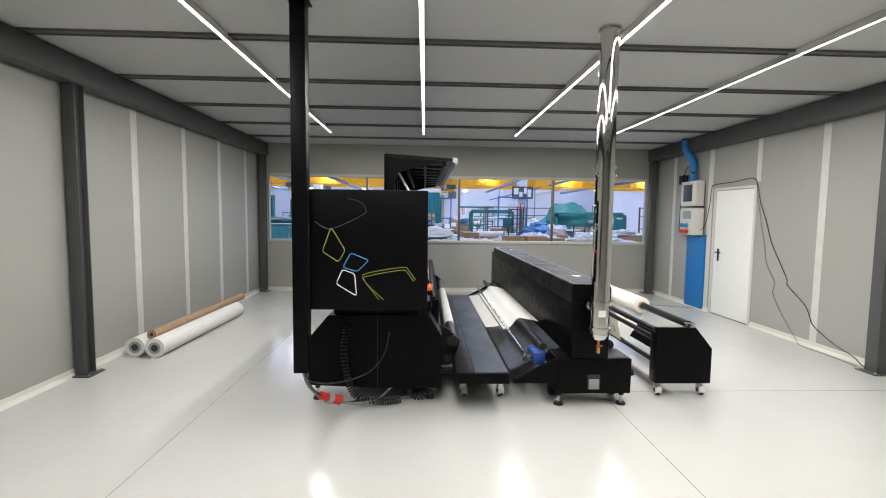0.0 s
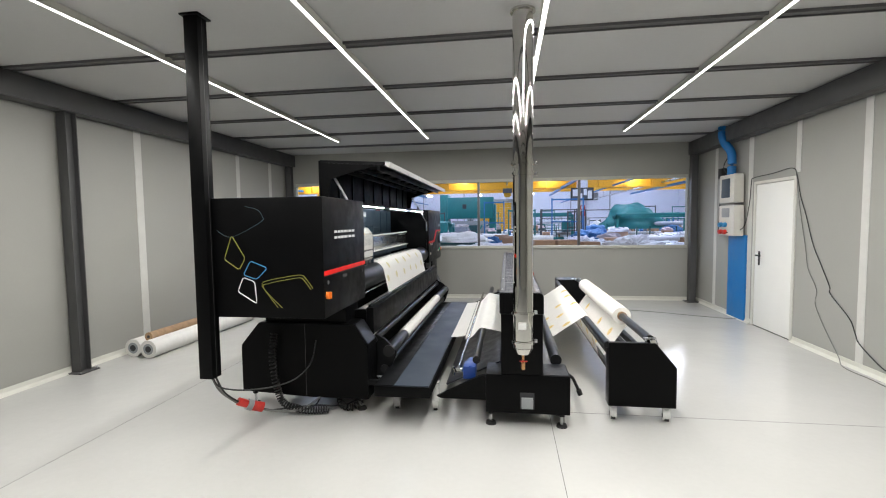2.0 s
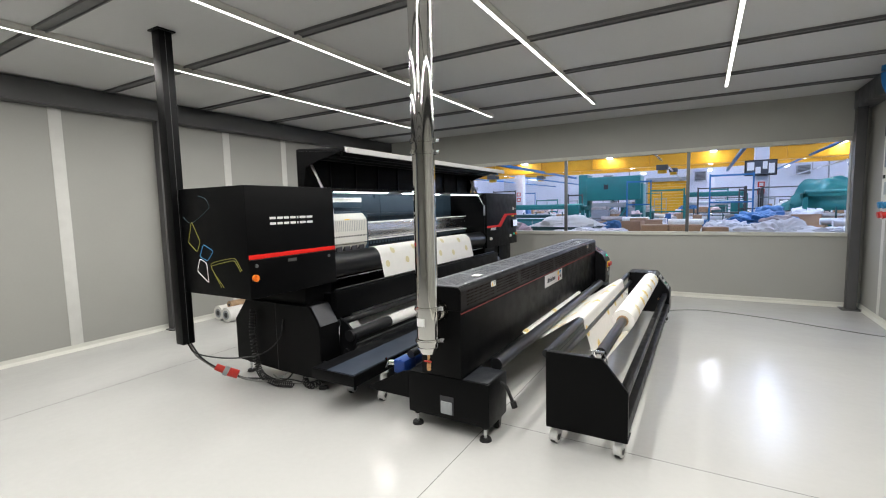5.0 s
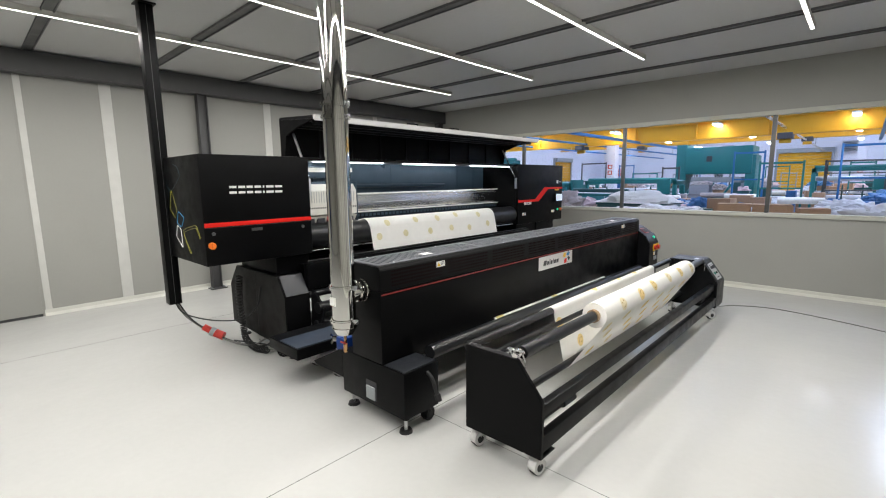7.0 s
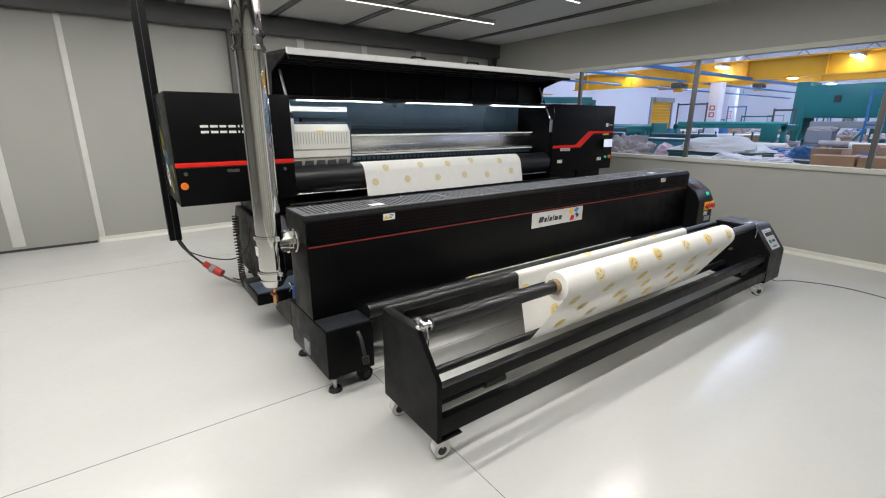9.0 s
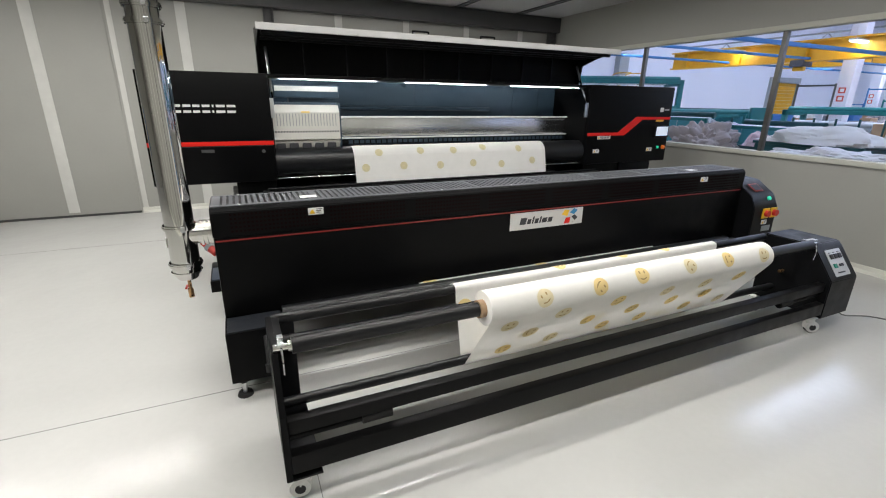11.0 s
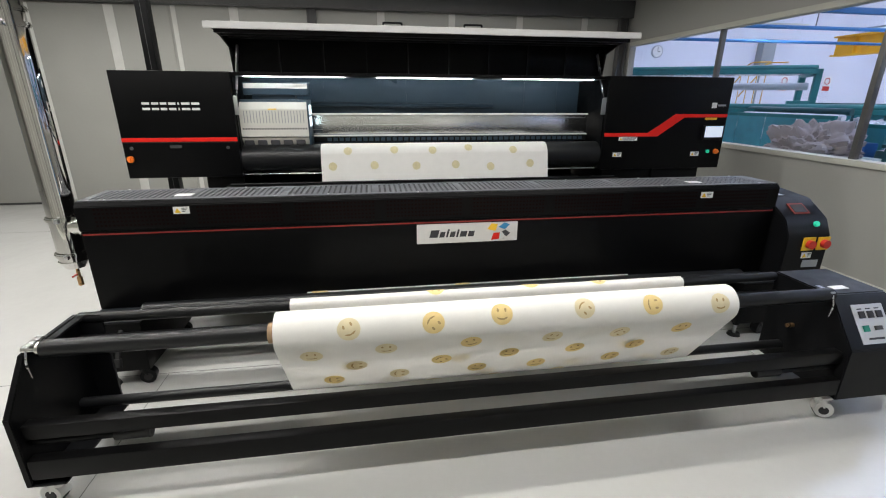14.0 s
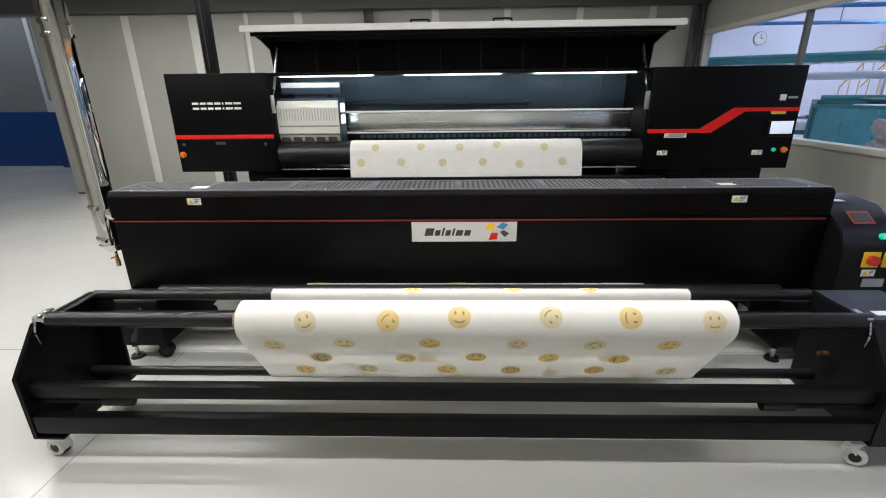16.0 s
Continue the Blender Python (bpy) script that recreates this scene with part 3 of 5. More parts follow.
# inside
part("back_panel", box(-0.27, -0.25, 4.286, 7.544, 1.0, 1.72, 0), M_NAVY, P, "dark blue sheet metal back")
for y in (4.95, 5.75, 6.95, 7.3):
    part("panel_rib", box(-0.25, -0.244, y - 0.006, y + 0.006, 1.40, 1.70, 0), M_NAVY, P)
part("rear_shell", box(-0.45, -0.271, 4.286, 7.544, 0.74, 1.72, 0.004), M_BLACK, P)
part("guide_rail", box(-0.10, 0.0, 4.286, 7.544, 1.215, 1.385, 0.006), M_RAIL, P, "shiny machined guide rail")
# white colour on the lips stands for bright reflections along the metal rail
part("rail_lip", box(-0.02, 0.02, 4.286, 7.544, 1.386, 1.400, 0.003), M_DOOR, P, "rail edge, its bright reflection painted white")
part("rail_lip", box(-0.02, 0.03, 4.286, 7.544, 1.196, 1.208, 0.003), M_DOOR, P, "rail edge, its bright reflection painted white")
part("rail_scale", box(0.0, 0.012, 4.286, 7.544, 1.14, 1.19, 0.002), M_BLACK2, P)
for i in range(46):
    part("rail_slot", box(0.012, 0.014, 4.98 + i * 0.055, 5.02 + i * 0.055, 1.15, 1.182, 0), M_NAVY, P)
part("platen", box(0.03, 0.20, 4.286, 7.544, 1.09, 1.125, 0.003), M_BLACK2, P)
part("drum", cyl((0.235, 4.29, 1.03), (0.235, 7.54, 1.03), 0.118, 48), M_ROLLER, P, "black feed drum")
part("cable_chain", tube([(-0.17, 4.75, 1.46), (-0.17, 4.85, 1.475), (-0.17, 5.6, 1.47), (-0.17, 6.6, 1.465)], 0.02, 8, 4), M_NAVY, P)
part("drum_bar", cyl((0.30, 4.29, 0.902), (0.30, 7.54, 0.902), 0.006, 8), M_STEEL, P)
part("deck", box(0.0, 0.285, 4.286, 7.544, 1.705, 1.735, 0.003), M_BLACK, P)
part("front_beam", box(0.412, 0.475, 4.16, 7.70, 0.60, 0.825, 0.006), M_BLACK, P)
part("front_lip", cyl((0.43, 4.20, 0.835), (0.43, 7.66, 0.835), 0.012, 10), M_BLACK2, P)
for y in (4.22, 7.62):
    part("beam_bracket", box(0.10, 0.40, y - 0.03, y + 0.03, 0.60, 0.80, 0.004), M_BLACK, P)
for a, b in ((4.37, 5.21), (5.45, 6.31), (6.56, 7.45)):
    l = part("led_bar", box(0.285, 0.305, a, b, 1.702, 1.712, 0), M_BLACK2, P)
    part("led_strip", boxes([(0.294, 0.298, a + 0.01 + i * 0.018, a + 0.0145 + i * 0.018, 1.6985, 1.702) for i in range(int((b - a - 0.02) / 0.018))]), M_LED2, l, "row of glowing white LEDs")
for y in (4.285, 7.535):
    part("inner_cheek", box(-0.25, 0.33, y, y + 0.010, 0.90, 1.70, 0), M_BLACK, P)
    part("hinge_plate", box(0.33, 0.345, y - 0.03, y + 0.03, 1.40, 1.55, 0.003), M_STEEL, P)
# open lid
lid = part("lid", box(-0.015, 0.012, 4.24, 7.62, 1.74, 2.09, 0.004), M_BLACK, P, "open black lid with a pale front edge")
part("lid_top", prism([(0.0, 2.095), (0.585, 2.062), (0.585, 2.035), (0.0, 2.070)], "y", 4.24, 7.62, 0.003), M_BLACK2, lid)
part("front_edge", prism([(0.585, 2.066), (0.625, 2.06), (0.625, 2.015), (0.612, 2.012), (0.585, 2.03)], "y", 4.22, 7.64, 0.002), M_EDGE, lid, "pale front edge")
for y in (4.24, 7.60):
    part("lid_cheek", prism([(0.0, 2.07), (0.55, 2.035), (0.30, 1.99), (0.10, 1.93), (0.06, 1.74), (0.0, 1.74)], "y", y, y + 0.02, 0.002), M_BLACK, lid)
for i in range(8):
    y = 4.62 + i * 0.375
    part("lid_rib", prism([(0.012, 2.06), (0.50, 2.033), (0.50, 2.015), (0.03, 2.02), (0.03, 1.75), (0.012, 1.75)], "y", y, y + 0.012, 0), M_BLACK2, lid)
for x in (0.15, 0.33, 0.5):
    part("lid_rail", box(x, x + 0.025, 4.26, 7.60, 1.995, 2.035 , 0.002), M_BLACK2, lid)
for y in (5.60, 6.28):
    part("lid_handle", tube([(0.30, y - 0.075, 2.075), (0.30, y - 0.075, 2.118), (0.30, y - 0.06, 2.125), (0.30, y + 0.06, 2.125), (0.30, y + 0.075, 2.118), (0.30, y + 0.075, 2.075)], 0.008, 8, 4), M_BLACK2, lid, "black grab handle")
for y, s in ((4.31, 1), (7.52, -1)):
    part("gas_strut", cyl((0.10, y, 1.95), (0.30, y, 1.60), 0.011, 10), M_STEEL, P, "chrome gas strut")
    part("strut_rod", cyl((0.30, y, 1.60), (0.34, y, 1.53), 0.006, 8), M_CHROME, P)

# print carriage parked at the near end
CA = thing("print_carriage", (0.15, 4.55, 1.13), "grey and white print head carriage on the printer's rail", "print carriage")
part("carriage_body", box(0.035, 0.20, 4.27, 4.86, 1.17, 1.52, 0.012), M_NAVY, CA)
cov = part("cover", prism([(0.20, 1.205), (0.27, 1.215), (0.27, 1.44), (0.22, 1.50), (0.20, 1.50)], "y", 4.275, 4.855, 0.004), M_BEIGE, CA, "pale perforated cover")
for i in range(20):
    part("slot", box(0.2695, 0.2712, 4.33 + i * 0.0255, 4.336 + i * 0.0255, 1.33, 1.43, 0), M_GREYPL, cov)
for i in range(24):
    part("slot", box(0.2695, 0.2712, 4.31 + i * 0.0225, 4.322 + i * 0.0225, 1.275, 1.29, 0), M_INK, cov)
part("yellow_label", box(0.2695, 0.2712, 4.53, 4.60, 1.438, 1.448, 0), M_YELLOW, cov)
sk = part("skirt", prism([(0.04, 1.13), (0.22, 1.13), (0.27, 1.205), (0.04, 1.205)], "y", 4.275, 4.855, 0.003), M_BEIGE, CA)
for i in range(5):
    part("opening", box(0.18, 0.262, 4.31 + i * 0.107, 4.385 + i * 0.107, 1.142, 1.188, 0.002), M_INK, sk)
for y in (4.268, 4.851):
    part("side_cover", box(0.04, 0.275, y, y + 0.012, 1.13, 1.52, 0.004), M_NAVY, CA)
for z in (1.30, 1.40):
    for x in (0.09, 0.17):
        part("side_screen", box(x, x + 0.06, 4.863, 4.865, z, z + 0.075, 0), M_SCREEN2, CA, "lit screen")
part("top_hood", box(0.06, 0.20, 4.33, 4.87, 1.555, 1.66, 0.01), M_NAVY, CA)
part("hood_light", box(0.20, 0.205, 4.34, 4.86, 1.61, 1.65, 0), M_BEIGE, CA, "pale hood front")
part("hood_stem", box(0.08, 0.16, 4.45, 4.75, 1.52, 1.556, 0), M_NAVY, CA)


# ---- fabric ----
def web(path, y0, y1, thick=0.0012, n=8, wave=0.0):
    """A thin sheet that follows a line in x and z, from y0 to y1."""
    line = smooth_points([(x, 0, z) for x, z in path], n)
    bm = bmesh.new()
    cols = 14
    rows = []
    for i, p in enumerate(line):
        a, b = line[max(0, i - 1)], line[min(len(line) - 1, i + 1)]
        nrm = Vector(((b - a).z, 0, -(b - a).x)).normalized()
        row = []
        for j in range(cols):
            y = y0 + (y1 - y0) * j / (cols - 1)
            q = p + nrm * wave * math.sin(y * 5.1 + i * 0.7) * math.sin(i / (len(line) - 1) * math.pi)
            row.append(bm.verts.new((q.x, y, q.z)))
        rows.append(row)
    for u, v in zip(rows, rows[1:]):
        for j in range(cols - 1):
            bm.faces.new((u[j], u[j + 1], v[j + 1], v[j]))
    return bm, line


def motifs(parent, line, y0, y1, gap, material, shift, size=0.045, side=1.0, marks=True, other=None, drop=0.0):
    """Round printed motifs laid on a web, row by row."""
    ln = [0.0]
    for a, b in zip(line, line[1:]):
        ln.append(ln[-1] + (b - a).length)

    def at(s):
        s = max(0.0, min(ln[-1] - 1e-4, s))
        i = max(k for k in range(len(ln)) if ln[k] <= s)
        i = min(i, len(line) - 2)
        f = (s - ln[i]) / max(1e-6, ln[i + 1] - ln[i])
        d = (line[i + 1] - line[i]).normalized()
        return line[i].lerp(line[i + 1], f), Vector((d.z, 0, -d.x)) * side

    def patch(cs, cy, pts, lift):
        """A filled outline laid on the web in rings, so that it follows the curve."""
        bm = bmesh.new()
        mu, mv = sum(u for u, v in pts) / len(pts), sum(v for u, v in pts) / len(pts)

        def put(u, v):
            p, nn = at(cs + u)
            q = p + nn * lift
            return bm.verts.new((q.x, cy + v, q.z))
        c = put(mu, mv)
        rings = [[put(mu + (u - mu) * f, mv + (v - mv) * f) for u, v in pts] for f in (0.25, 0.5, 0.75, 1.0)]
        k = len(pts)
        for i in range(k):
            bm.faces.new((rings[0][i], rings[0][(i + 1) % k], c))
            for r0, r1 in zip(rings, rings[1:]):
                bm.faces.new((r0[i], r1[i], r1[(i + 1) % k], r0[(i + 1) % k]))
        return bm
    row, rnd = 0, random.Random(11)
    s = size * 1.2 + shift
    while s < ln[-1] - size * 1.1:
        y = y0 + size * 1.5 + (gap / 2 if row % 2 else 0) + 0.03 * math.sin(row * 7.3)
        while y < y1 - size * 1.2:
            cs = min(max(s + rnd.uniform(-0.4, 0.4) * size, size * 1.05), ln[-1] - size * 1.05)
            cy = min(max(y + rnd.uniform(-0.9, 0.9) * size, y0 + size * 1.1), y1 - size * 1.1)
            tone = other if other and rnd.random() < 0.35 else material
            if rnd.random() < drop:
                y += gap
                continue
            turn = rnd.choice((0.0, 0.3, -0.4, 1.57, 1.57, 2.4))
            ct, st_ = math.cos(turn), math.sin(turn)

            def spun(pts):
                return [(u * ct - v * st_, u * st_ + v * ct) for u, v in pts]
            mo = part("printed_motif", patch(cs, cy, [(size * math.sin(a * math.pi / 10), size * math.cos(a * math.pi / 10)) for a in range(20)], 0.0022), tone, parent, "round yellow print")
            if marks:
                for dy in (-0.35, 0.35):
                    part("print_mark", patch(cs, cy, spun([(size * 0.34 + size * 0.2 * math.sin(a * math.pi / 3), size * dy + size * 0.11 * math.cos(a * math.pi / 3)) for a in range(6)]), 0.0032), M_INK2, mo)
                part("print_mark", patch(cs, cy, spun([(-size * (0.28 + 0.26 * math.sin(a)), size * 0.5 * math.cos(a)) for a in (0, 0.52, 1.05, 1.57, 2.09, 2.62, 3.14)] + [(-size * (0.28 + 0.16 * math.sin(a)), size * 0.42 * math.cos(a)) for a in (2.62, 1.57, 0.52)]), 0.0032), M_INK2, mo)
            y += gap
        row += 1
        s += gap * 0.42


M_INK2 = mat("brown print ink", (0.50, 0.36, 0.17), 0.85, 0, 0.1, 60, spec=0.1)
FY0, FY1 = 4.945, 7.01
pf = thing("printed_fabric", (0.3, 5.98, 0.8), "white fabric with round yellow prints running over the feed drum", "fabric")
arc = [(0.235 + 0.1205 * math.cos(a), 1.03 + 0.1205 * math.sin(a)) for a in [radians(v) for v in range(132, 11, -15)]]
bm, line = web([(0.10, 1.128)] + arc + [(0.379, 0.93), (0.4, 0.83), (0.404, 0.78)], FY0, FY1, 0.0012, 4)
sh = part("sheet", bm, M_CLOTH, pf)
motifs(sh, line, FY0, FY1, 0.36, M_MOTIF3, 0.06, 0.036, -1.0, False)

# winding rollers under the printer
low = [(0.50, 0.62), (0.58, 0.50)]
part("unwind_roller", cyl((0.60, 4.16, 0.455), (0.60, 7.70, 0.455), 0.05, 28), M_ROLLER, P)
part("lower_roller", cyl((0.56, 4.16, 0.30), (0.56, 7.70, 0.30), 0.035, 24), M_ROLLER, P)
part("upper_roller", cyl((0.47, 4.16, 0.55), (0.47, 7.70, 0.55), 0.03, 24), M_ROLLER, P)
for y in (4.19, 7.66):
    part("roller_bracket", prism([(0.48, 0.60), (0.56, 0.56), (0.66, 0.46), (0.66, 0.42), (0.60, 0.26), (0.50, 0.20), (0.46, 0.20)], "y", y - 0.012, y + 0.012, 0.003), M_BLACK2, P)
wf = thing("fabric_web", (0.6, 5.7, 0.2), "white fabric web running round the rollers under the printer", "fabric")
part("wound_sleeve", cyl((0.60, 4.72, 0.455), (0.60, 6.80, 0.455), 0.0525, 32), M_CLOTH, wf)
bm, _ = web([(0.14, 0.70), (0.20, 0.58), (0.27, 0.49), (0.36, 0.42)], 4.60, 6.80, 0.0012, 4)
part("sheet", bm, M_PAPER, wf)
bm, _ = web([(0.36, 0.245), (0.44, 0.243), (0.52, 0.248), (0.597, 0.262)], 4.72, 6.80, 0.0012, 4)
part("sheet", bm, M_CLOTH, wf)
part("catch_tray", box(0.30, 0.598, 4.17, 7.68, 0.222, 0.236, 0.002), M_GREYPL, P, "grey sheet metal tray")

# ---- walk-over table between printer and dryer ----
T = thing("inspection_table", (0.82, 5.5, 0), "low black platform with a grey-blue top on casters", "platform")
part("frame", box(0.60, 1.03, 3.72, 7.25, 0.235, 0.318, 0.006), M_BLACK, T)
part("top_panel", box(0.755, 1.02, 3.73, 7.24, 0.318, 0.327, 0.003), M_BELT, T, "grey-blue top panel")
part("edge_panel", box(0.61, 0.752, 3.73, 7.24, 0.318, 0.324, 0.003), M_BLACK2, T)
for x in (0.69, 1.04 - 0.03):
    for y in (4.09, 6.95):
        caster(T, x, y, 0.235, radians(-80))
for y in (3.95, 7.1):
    part("tie_bar", box(0.48, 0.605, y - 0.02, y + 0.02, 0.24, 0.28, 0.003), M_BLACK2, T)

# ---- dryer ----
D = thing("fabric_dryer", (1.7, 5.9, 0), "long black fabric dryer with perforated top and stainless duct flange", "dryer")
body = part("body", box(1.555, 1.862, 3.833, 8.03, 0.405, 0.86, 0.006), M_BLACK, D)
cap = part("cap", prism([(1.545, 0.862), (1.868, 0.862), (1.868, 0.995), (1.848, 1.018), (1.545, 1.018)], "y", 3.83, 8.033, 0.004), M_BLACK, D, "black vented cap")
# the top sheet is black; its grey is lamp reflection put into the colour
part("grille_border", boxes([(1.552, 1.582, 3.836, 8.027, 1.019, 1.0225), (1.812, 1.845, 3.836, 8.027, 1.019, 1.0225)], 0.0005), M_GRILLE, cap, "black sheet border, lamp sheen in its grey")
part("red_line", box(1.8625, 1.8645, 3.84, 8.02, 0.838, 0.846, 0), M_DRED, D)
for seg in range(8):
    ya = 3.868 + seg * 0.512
    part("grille_divider", box(1.582, 1.812, ya - 0.030, ya + 0.012, 1.019, 1.0225, 0.0005), M_GRILLE, cap)
    for i in range(15):
        part("grille_slat", box(1.582, 1.812, ya + 0.025 + i * 0.031, ya + 0.043 + i * 0.031, 1.019, 1.0225, 0), M_GRILLE, cap)
part("grille_divider", box(1.582, 1.812, 7.935, 8.025, 1.019, 1.0225, 0.0005), M_GRILLE, cap)
bm = bmesh.new()
for seg in range(8):
    ya = 3.92 + seg * 0.512
    for i in range(22):
        for j in range(5):
            y, z = ya + i * 0.0205, 0.885 + j * 0.022
            vs = [bm.verts.new((1.8685, y + a, z + b)) for a, b in ((0, 0), (0.011, 0), (0.011, 0.010), (0, 0.010))]
            bm.faces.new(vs)
# flat squares; their dark red colour stands for the dim glow inside
tagged(part("vent_grid", bm, M_HOLE, cap, "rows of small square vent holes"), kind="stuff")
for y in (3.97, 4.62, 5.13, 5.64, 6.16, 6.67, 7.2, 7.9):
    for x in (1.565, 1.835):
        part("screw", cyl((x, y, 1.022), (x, y, 1.027), 0.006, 8), M_STEEL, cap)
warning_label(D, 1.869, 4.313, 4.395, 0.944, 0.983)
warning_label(D, 1.869, 7.46, 7.545, 0.942, 0.981)
for y in (4.29, 7.44):
    part("top_label", box(1.715, 1.775, y, y + 0.09, 1.0224, 1.0240, 0), M_LABEL, cap)
sg = part("sign_plate", box(1.863, 1.867, 5.629, 6.25, 0.711, 0.832, 0.001), M_SILVER, D, "silver name plate with a coloured petal mark")
for k, (a, b, h) in enumerate([(0.075, 0.125, 0.046), (0.135, 0.165, 0.034), (0.175, 0.187, 0.05), (0.197, 0.227, 0.034), (0.237, 0.249, 0.046), (0.259, 0.299, 0.034), (0.309, 0.345, 0.034)]):
    part("brand_bar", prism([(5.629 + a, 0.748), (5.629 + b, 0.748), (5.629 + b + h * 0.25, 0.748 + h), (5.629 + a + h * 0.25, 0.748 + h)], "x", 1.867, 1.8685, 0), M_INK, sg)
for pts, m in (([(6.06, 0.79), (6.085, 0.825), (6.125, 0.82), (6.11, 0.775)], M_YELLOW), ([(6.13, 0.80), (6.165, 0.828), (6.20, 0.815), (6.17, 0.785)], M_CYAN), ([(6.085, 0.72), (6.10, 0.765), (6.14, 0.765), (6.135, 0.725)], M_RED), ([(6.15, 0.77), (6.175, 0.782), (6.205, 0.76), (6.18, 0.738)], M_INK)):
    part("petal", prism(pts, "x", 1.867, 1.8685, 0), m, sg)
# end supports
for nm, a, b in (("near", 3.83, 4.12), ("far", 7.75, 8.03)):
    e = part("end_box", box(1.44, 2.06, a, b, 0.11, 0.402, 0.006), M_BLACK, D, "black support box")
    part("guide_arm", prism([(1.06, 0.215), (1.39, 0.385), (1.44, 0.395), (1.44, 0.20), (1.10, 0.20)], "y", a, a + 0.03, 0.003), M_BLACK, D)
    for x in (1.475, 2.005):
        foot(e, x, a + 0.055, 0.115)
        caster(e, x, b - 0.06, 0.115, radians(100), False)
    so = part("socket_recess", box(1.695, 1.80, a - 0.002, a + 0.004, 0.145, 0.27, 0), M_INK, e)
    part("socket", box(1.705, 1.79, a - 0.012, a - 0.002, 0.15, 0.235, 0.004), M_GREYPL, so, "grey power inlet")
    # top of the black box, greyed in colour for the light it catches
    part("lit_top_plate", box(1.87, 2.05, a + 0.01, b - 0.01, 0.402, 0.408, 0.002), M_CAP, e)
part("exit_roller", cyl((1.985, 4.12, 0.435), (1.985, 7.76, 0.435), 0.045, 28), M_ROLLER, D)
part("roller_handle", tube([(2.06, 4.02, 0.36), (2.10, 4.02, 0.33), (2.13, 4.02, 0.27), (2.15, 4.02, 0.225)], 0.012, 8), M_RUBBER, D)
part("handle_knob", cyl((2.145, 4.02, 0.24), (2.16, 4.02, 0.20), 0.02, 12), M_RUBBER, D)
part("cross_bar", box(1.50, 1.56, 4.12, 7.75, 0.20, 0.30, 0.004), M_BLACK2, D)
part("tray", prism([(1.10, 0.215), (1.54, 0.42), (1.545, 0.41), (1.11, 0.205)], "y", 4.10, 7.75, 0), M_CAP, D, "sloped dark grey infeed tray")
part("infeed_roller", cyl((1.36, 3.98, 0.46), (1.36, 7.75, 0.46), 0.03, 20), M_ROLLER, D)
part("edge_tube", cyl((1.22, 3.95, 0.385), (1.22, 7.75, 0.385), 0.016, 14), M_CHROME, D)
mo = part("motor", box(1.26, 1.36, 3.90, 4.05, 0.33, 0.43, 0.012), M_MOTOR, D, "blue gear motor")
part("motor_end", cyl((1.31, 4.05, 0.38), (1.31, 4.17, 0.38), 0.045, 20), M_MOTOR, mo)
part("shaft_knob", cyl((1.20, 3.93, 0.39), (1.26, 3.95, 0.39), 0.02, 12), M_CHROME, mo)
for k in range(3):
    a = k * 2.094
    part("star_grip", cyl((1.19, 3.93, 0.39), (1.185, 3.93 + 0.04 * math.cos(a), 0.39 + 0.04 * math.sin(a)), 0.009, 8), M_CHROME, mo)
# control box at the far end
cb = part("control_box", prism([(1.56, 0.41), (1.56, 0.93), (1.80, 0.905), (1.96, 0.80), (2.01, 0.70), (2.01, 0.41)], "y", 8.036, 8.355, 0.006), M_BLACK2, D, "charcoal control box with emergency stop")
part("lower_box", box(1.56, 2.0, 8.036, 8.36, 0.10, 0.41, 0.005), M_BLACK, D)
q = part("display", prism([(1.845, 0.8785), (1.925, 0.826), (1.927, 0.829), (1.847, 0.8815)], "y", 8.13, 8.25, 0), M_REDD, cb, "red framed numeric display")
part("display_glass", prism([(1.857, 0.873), (1.915, 0.835), (1.918, 0.838), (1.86, 0.876)], "y", 8.142, 8.238, 0), M_INK, q)
part("green_button", cyl((1.97, 8.255, 0.765), (1.99, 8.255, 0.775), 0.018, 16), M_GREENB, cb)
for y in (8.20, 8.31):
    e = part("stop_plate", box(2.01, 2.018, y - 0.045, y + 0.045, 0.60, 0.69, 0.003), M_YELLOW, cb, "yellow switch plate")
    part("red_knob", cyl((2.018, y, 0.645), (2.045, y, 0.645), 0.028, 20), M_REDPL, e)
warning_label(cb, 2.0105, 8.17, 8.245, 0.545, 0.585)
part("type_plate", plate_x(2.0105, 8.19, 8.31, 0.48, 0.53), M_GREYPL, cb)
part("top_label", box(1.70, 1.75, 8.10, 8.20, 0.9155, 0.918, 0), M_LABEL, cb)

df = thing("fabric_web", (1.3, 5.9, 0.25), "white fabric entering the dryer over its infeed roller", "fabric")
bm, _ = web([(1.18, 0.375), (1.25, 0.40), (1.33, 0.49), (1.40, 0.49), (1.55, 0.46)], 4.9, 7.05, 0.0012, 5)
part("sheet", bm, M_CLOTH, df)
bm, _ = web([(1.02, 0.345), (1.10, 0.35), (1.17, 0.365)], 5.1, 7.05, 0.0012, 5)
part("sheet", bm, M_CLOTH, df)

# ---- stainless exhaust pipe ----
EX, EY = 1.712, 3.675
S = thing("exhaust_pipe", (EX, EY, 0.48), "polished stainless steel exhaust pipe rising to the ceiling", "pipe")
bm = bmesh.new()
for a, b in ((0.66, 0.90), (0.90, 1.90), (1.90, 2.975)):
    bm_cyl(bm, (EX, EY, a), (EX, EY, b), 0.070, 40)
part("tube", bm, M_CHROME, S)
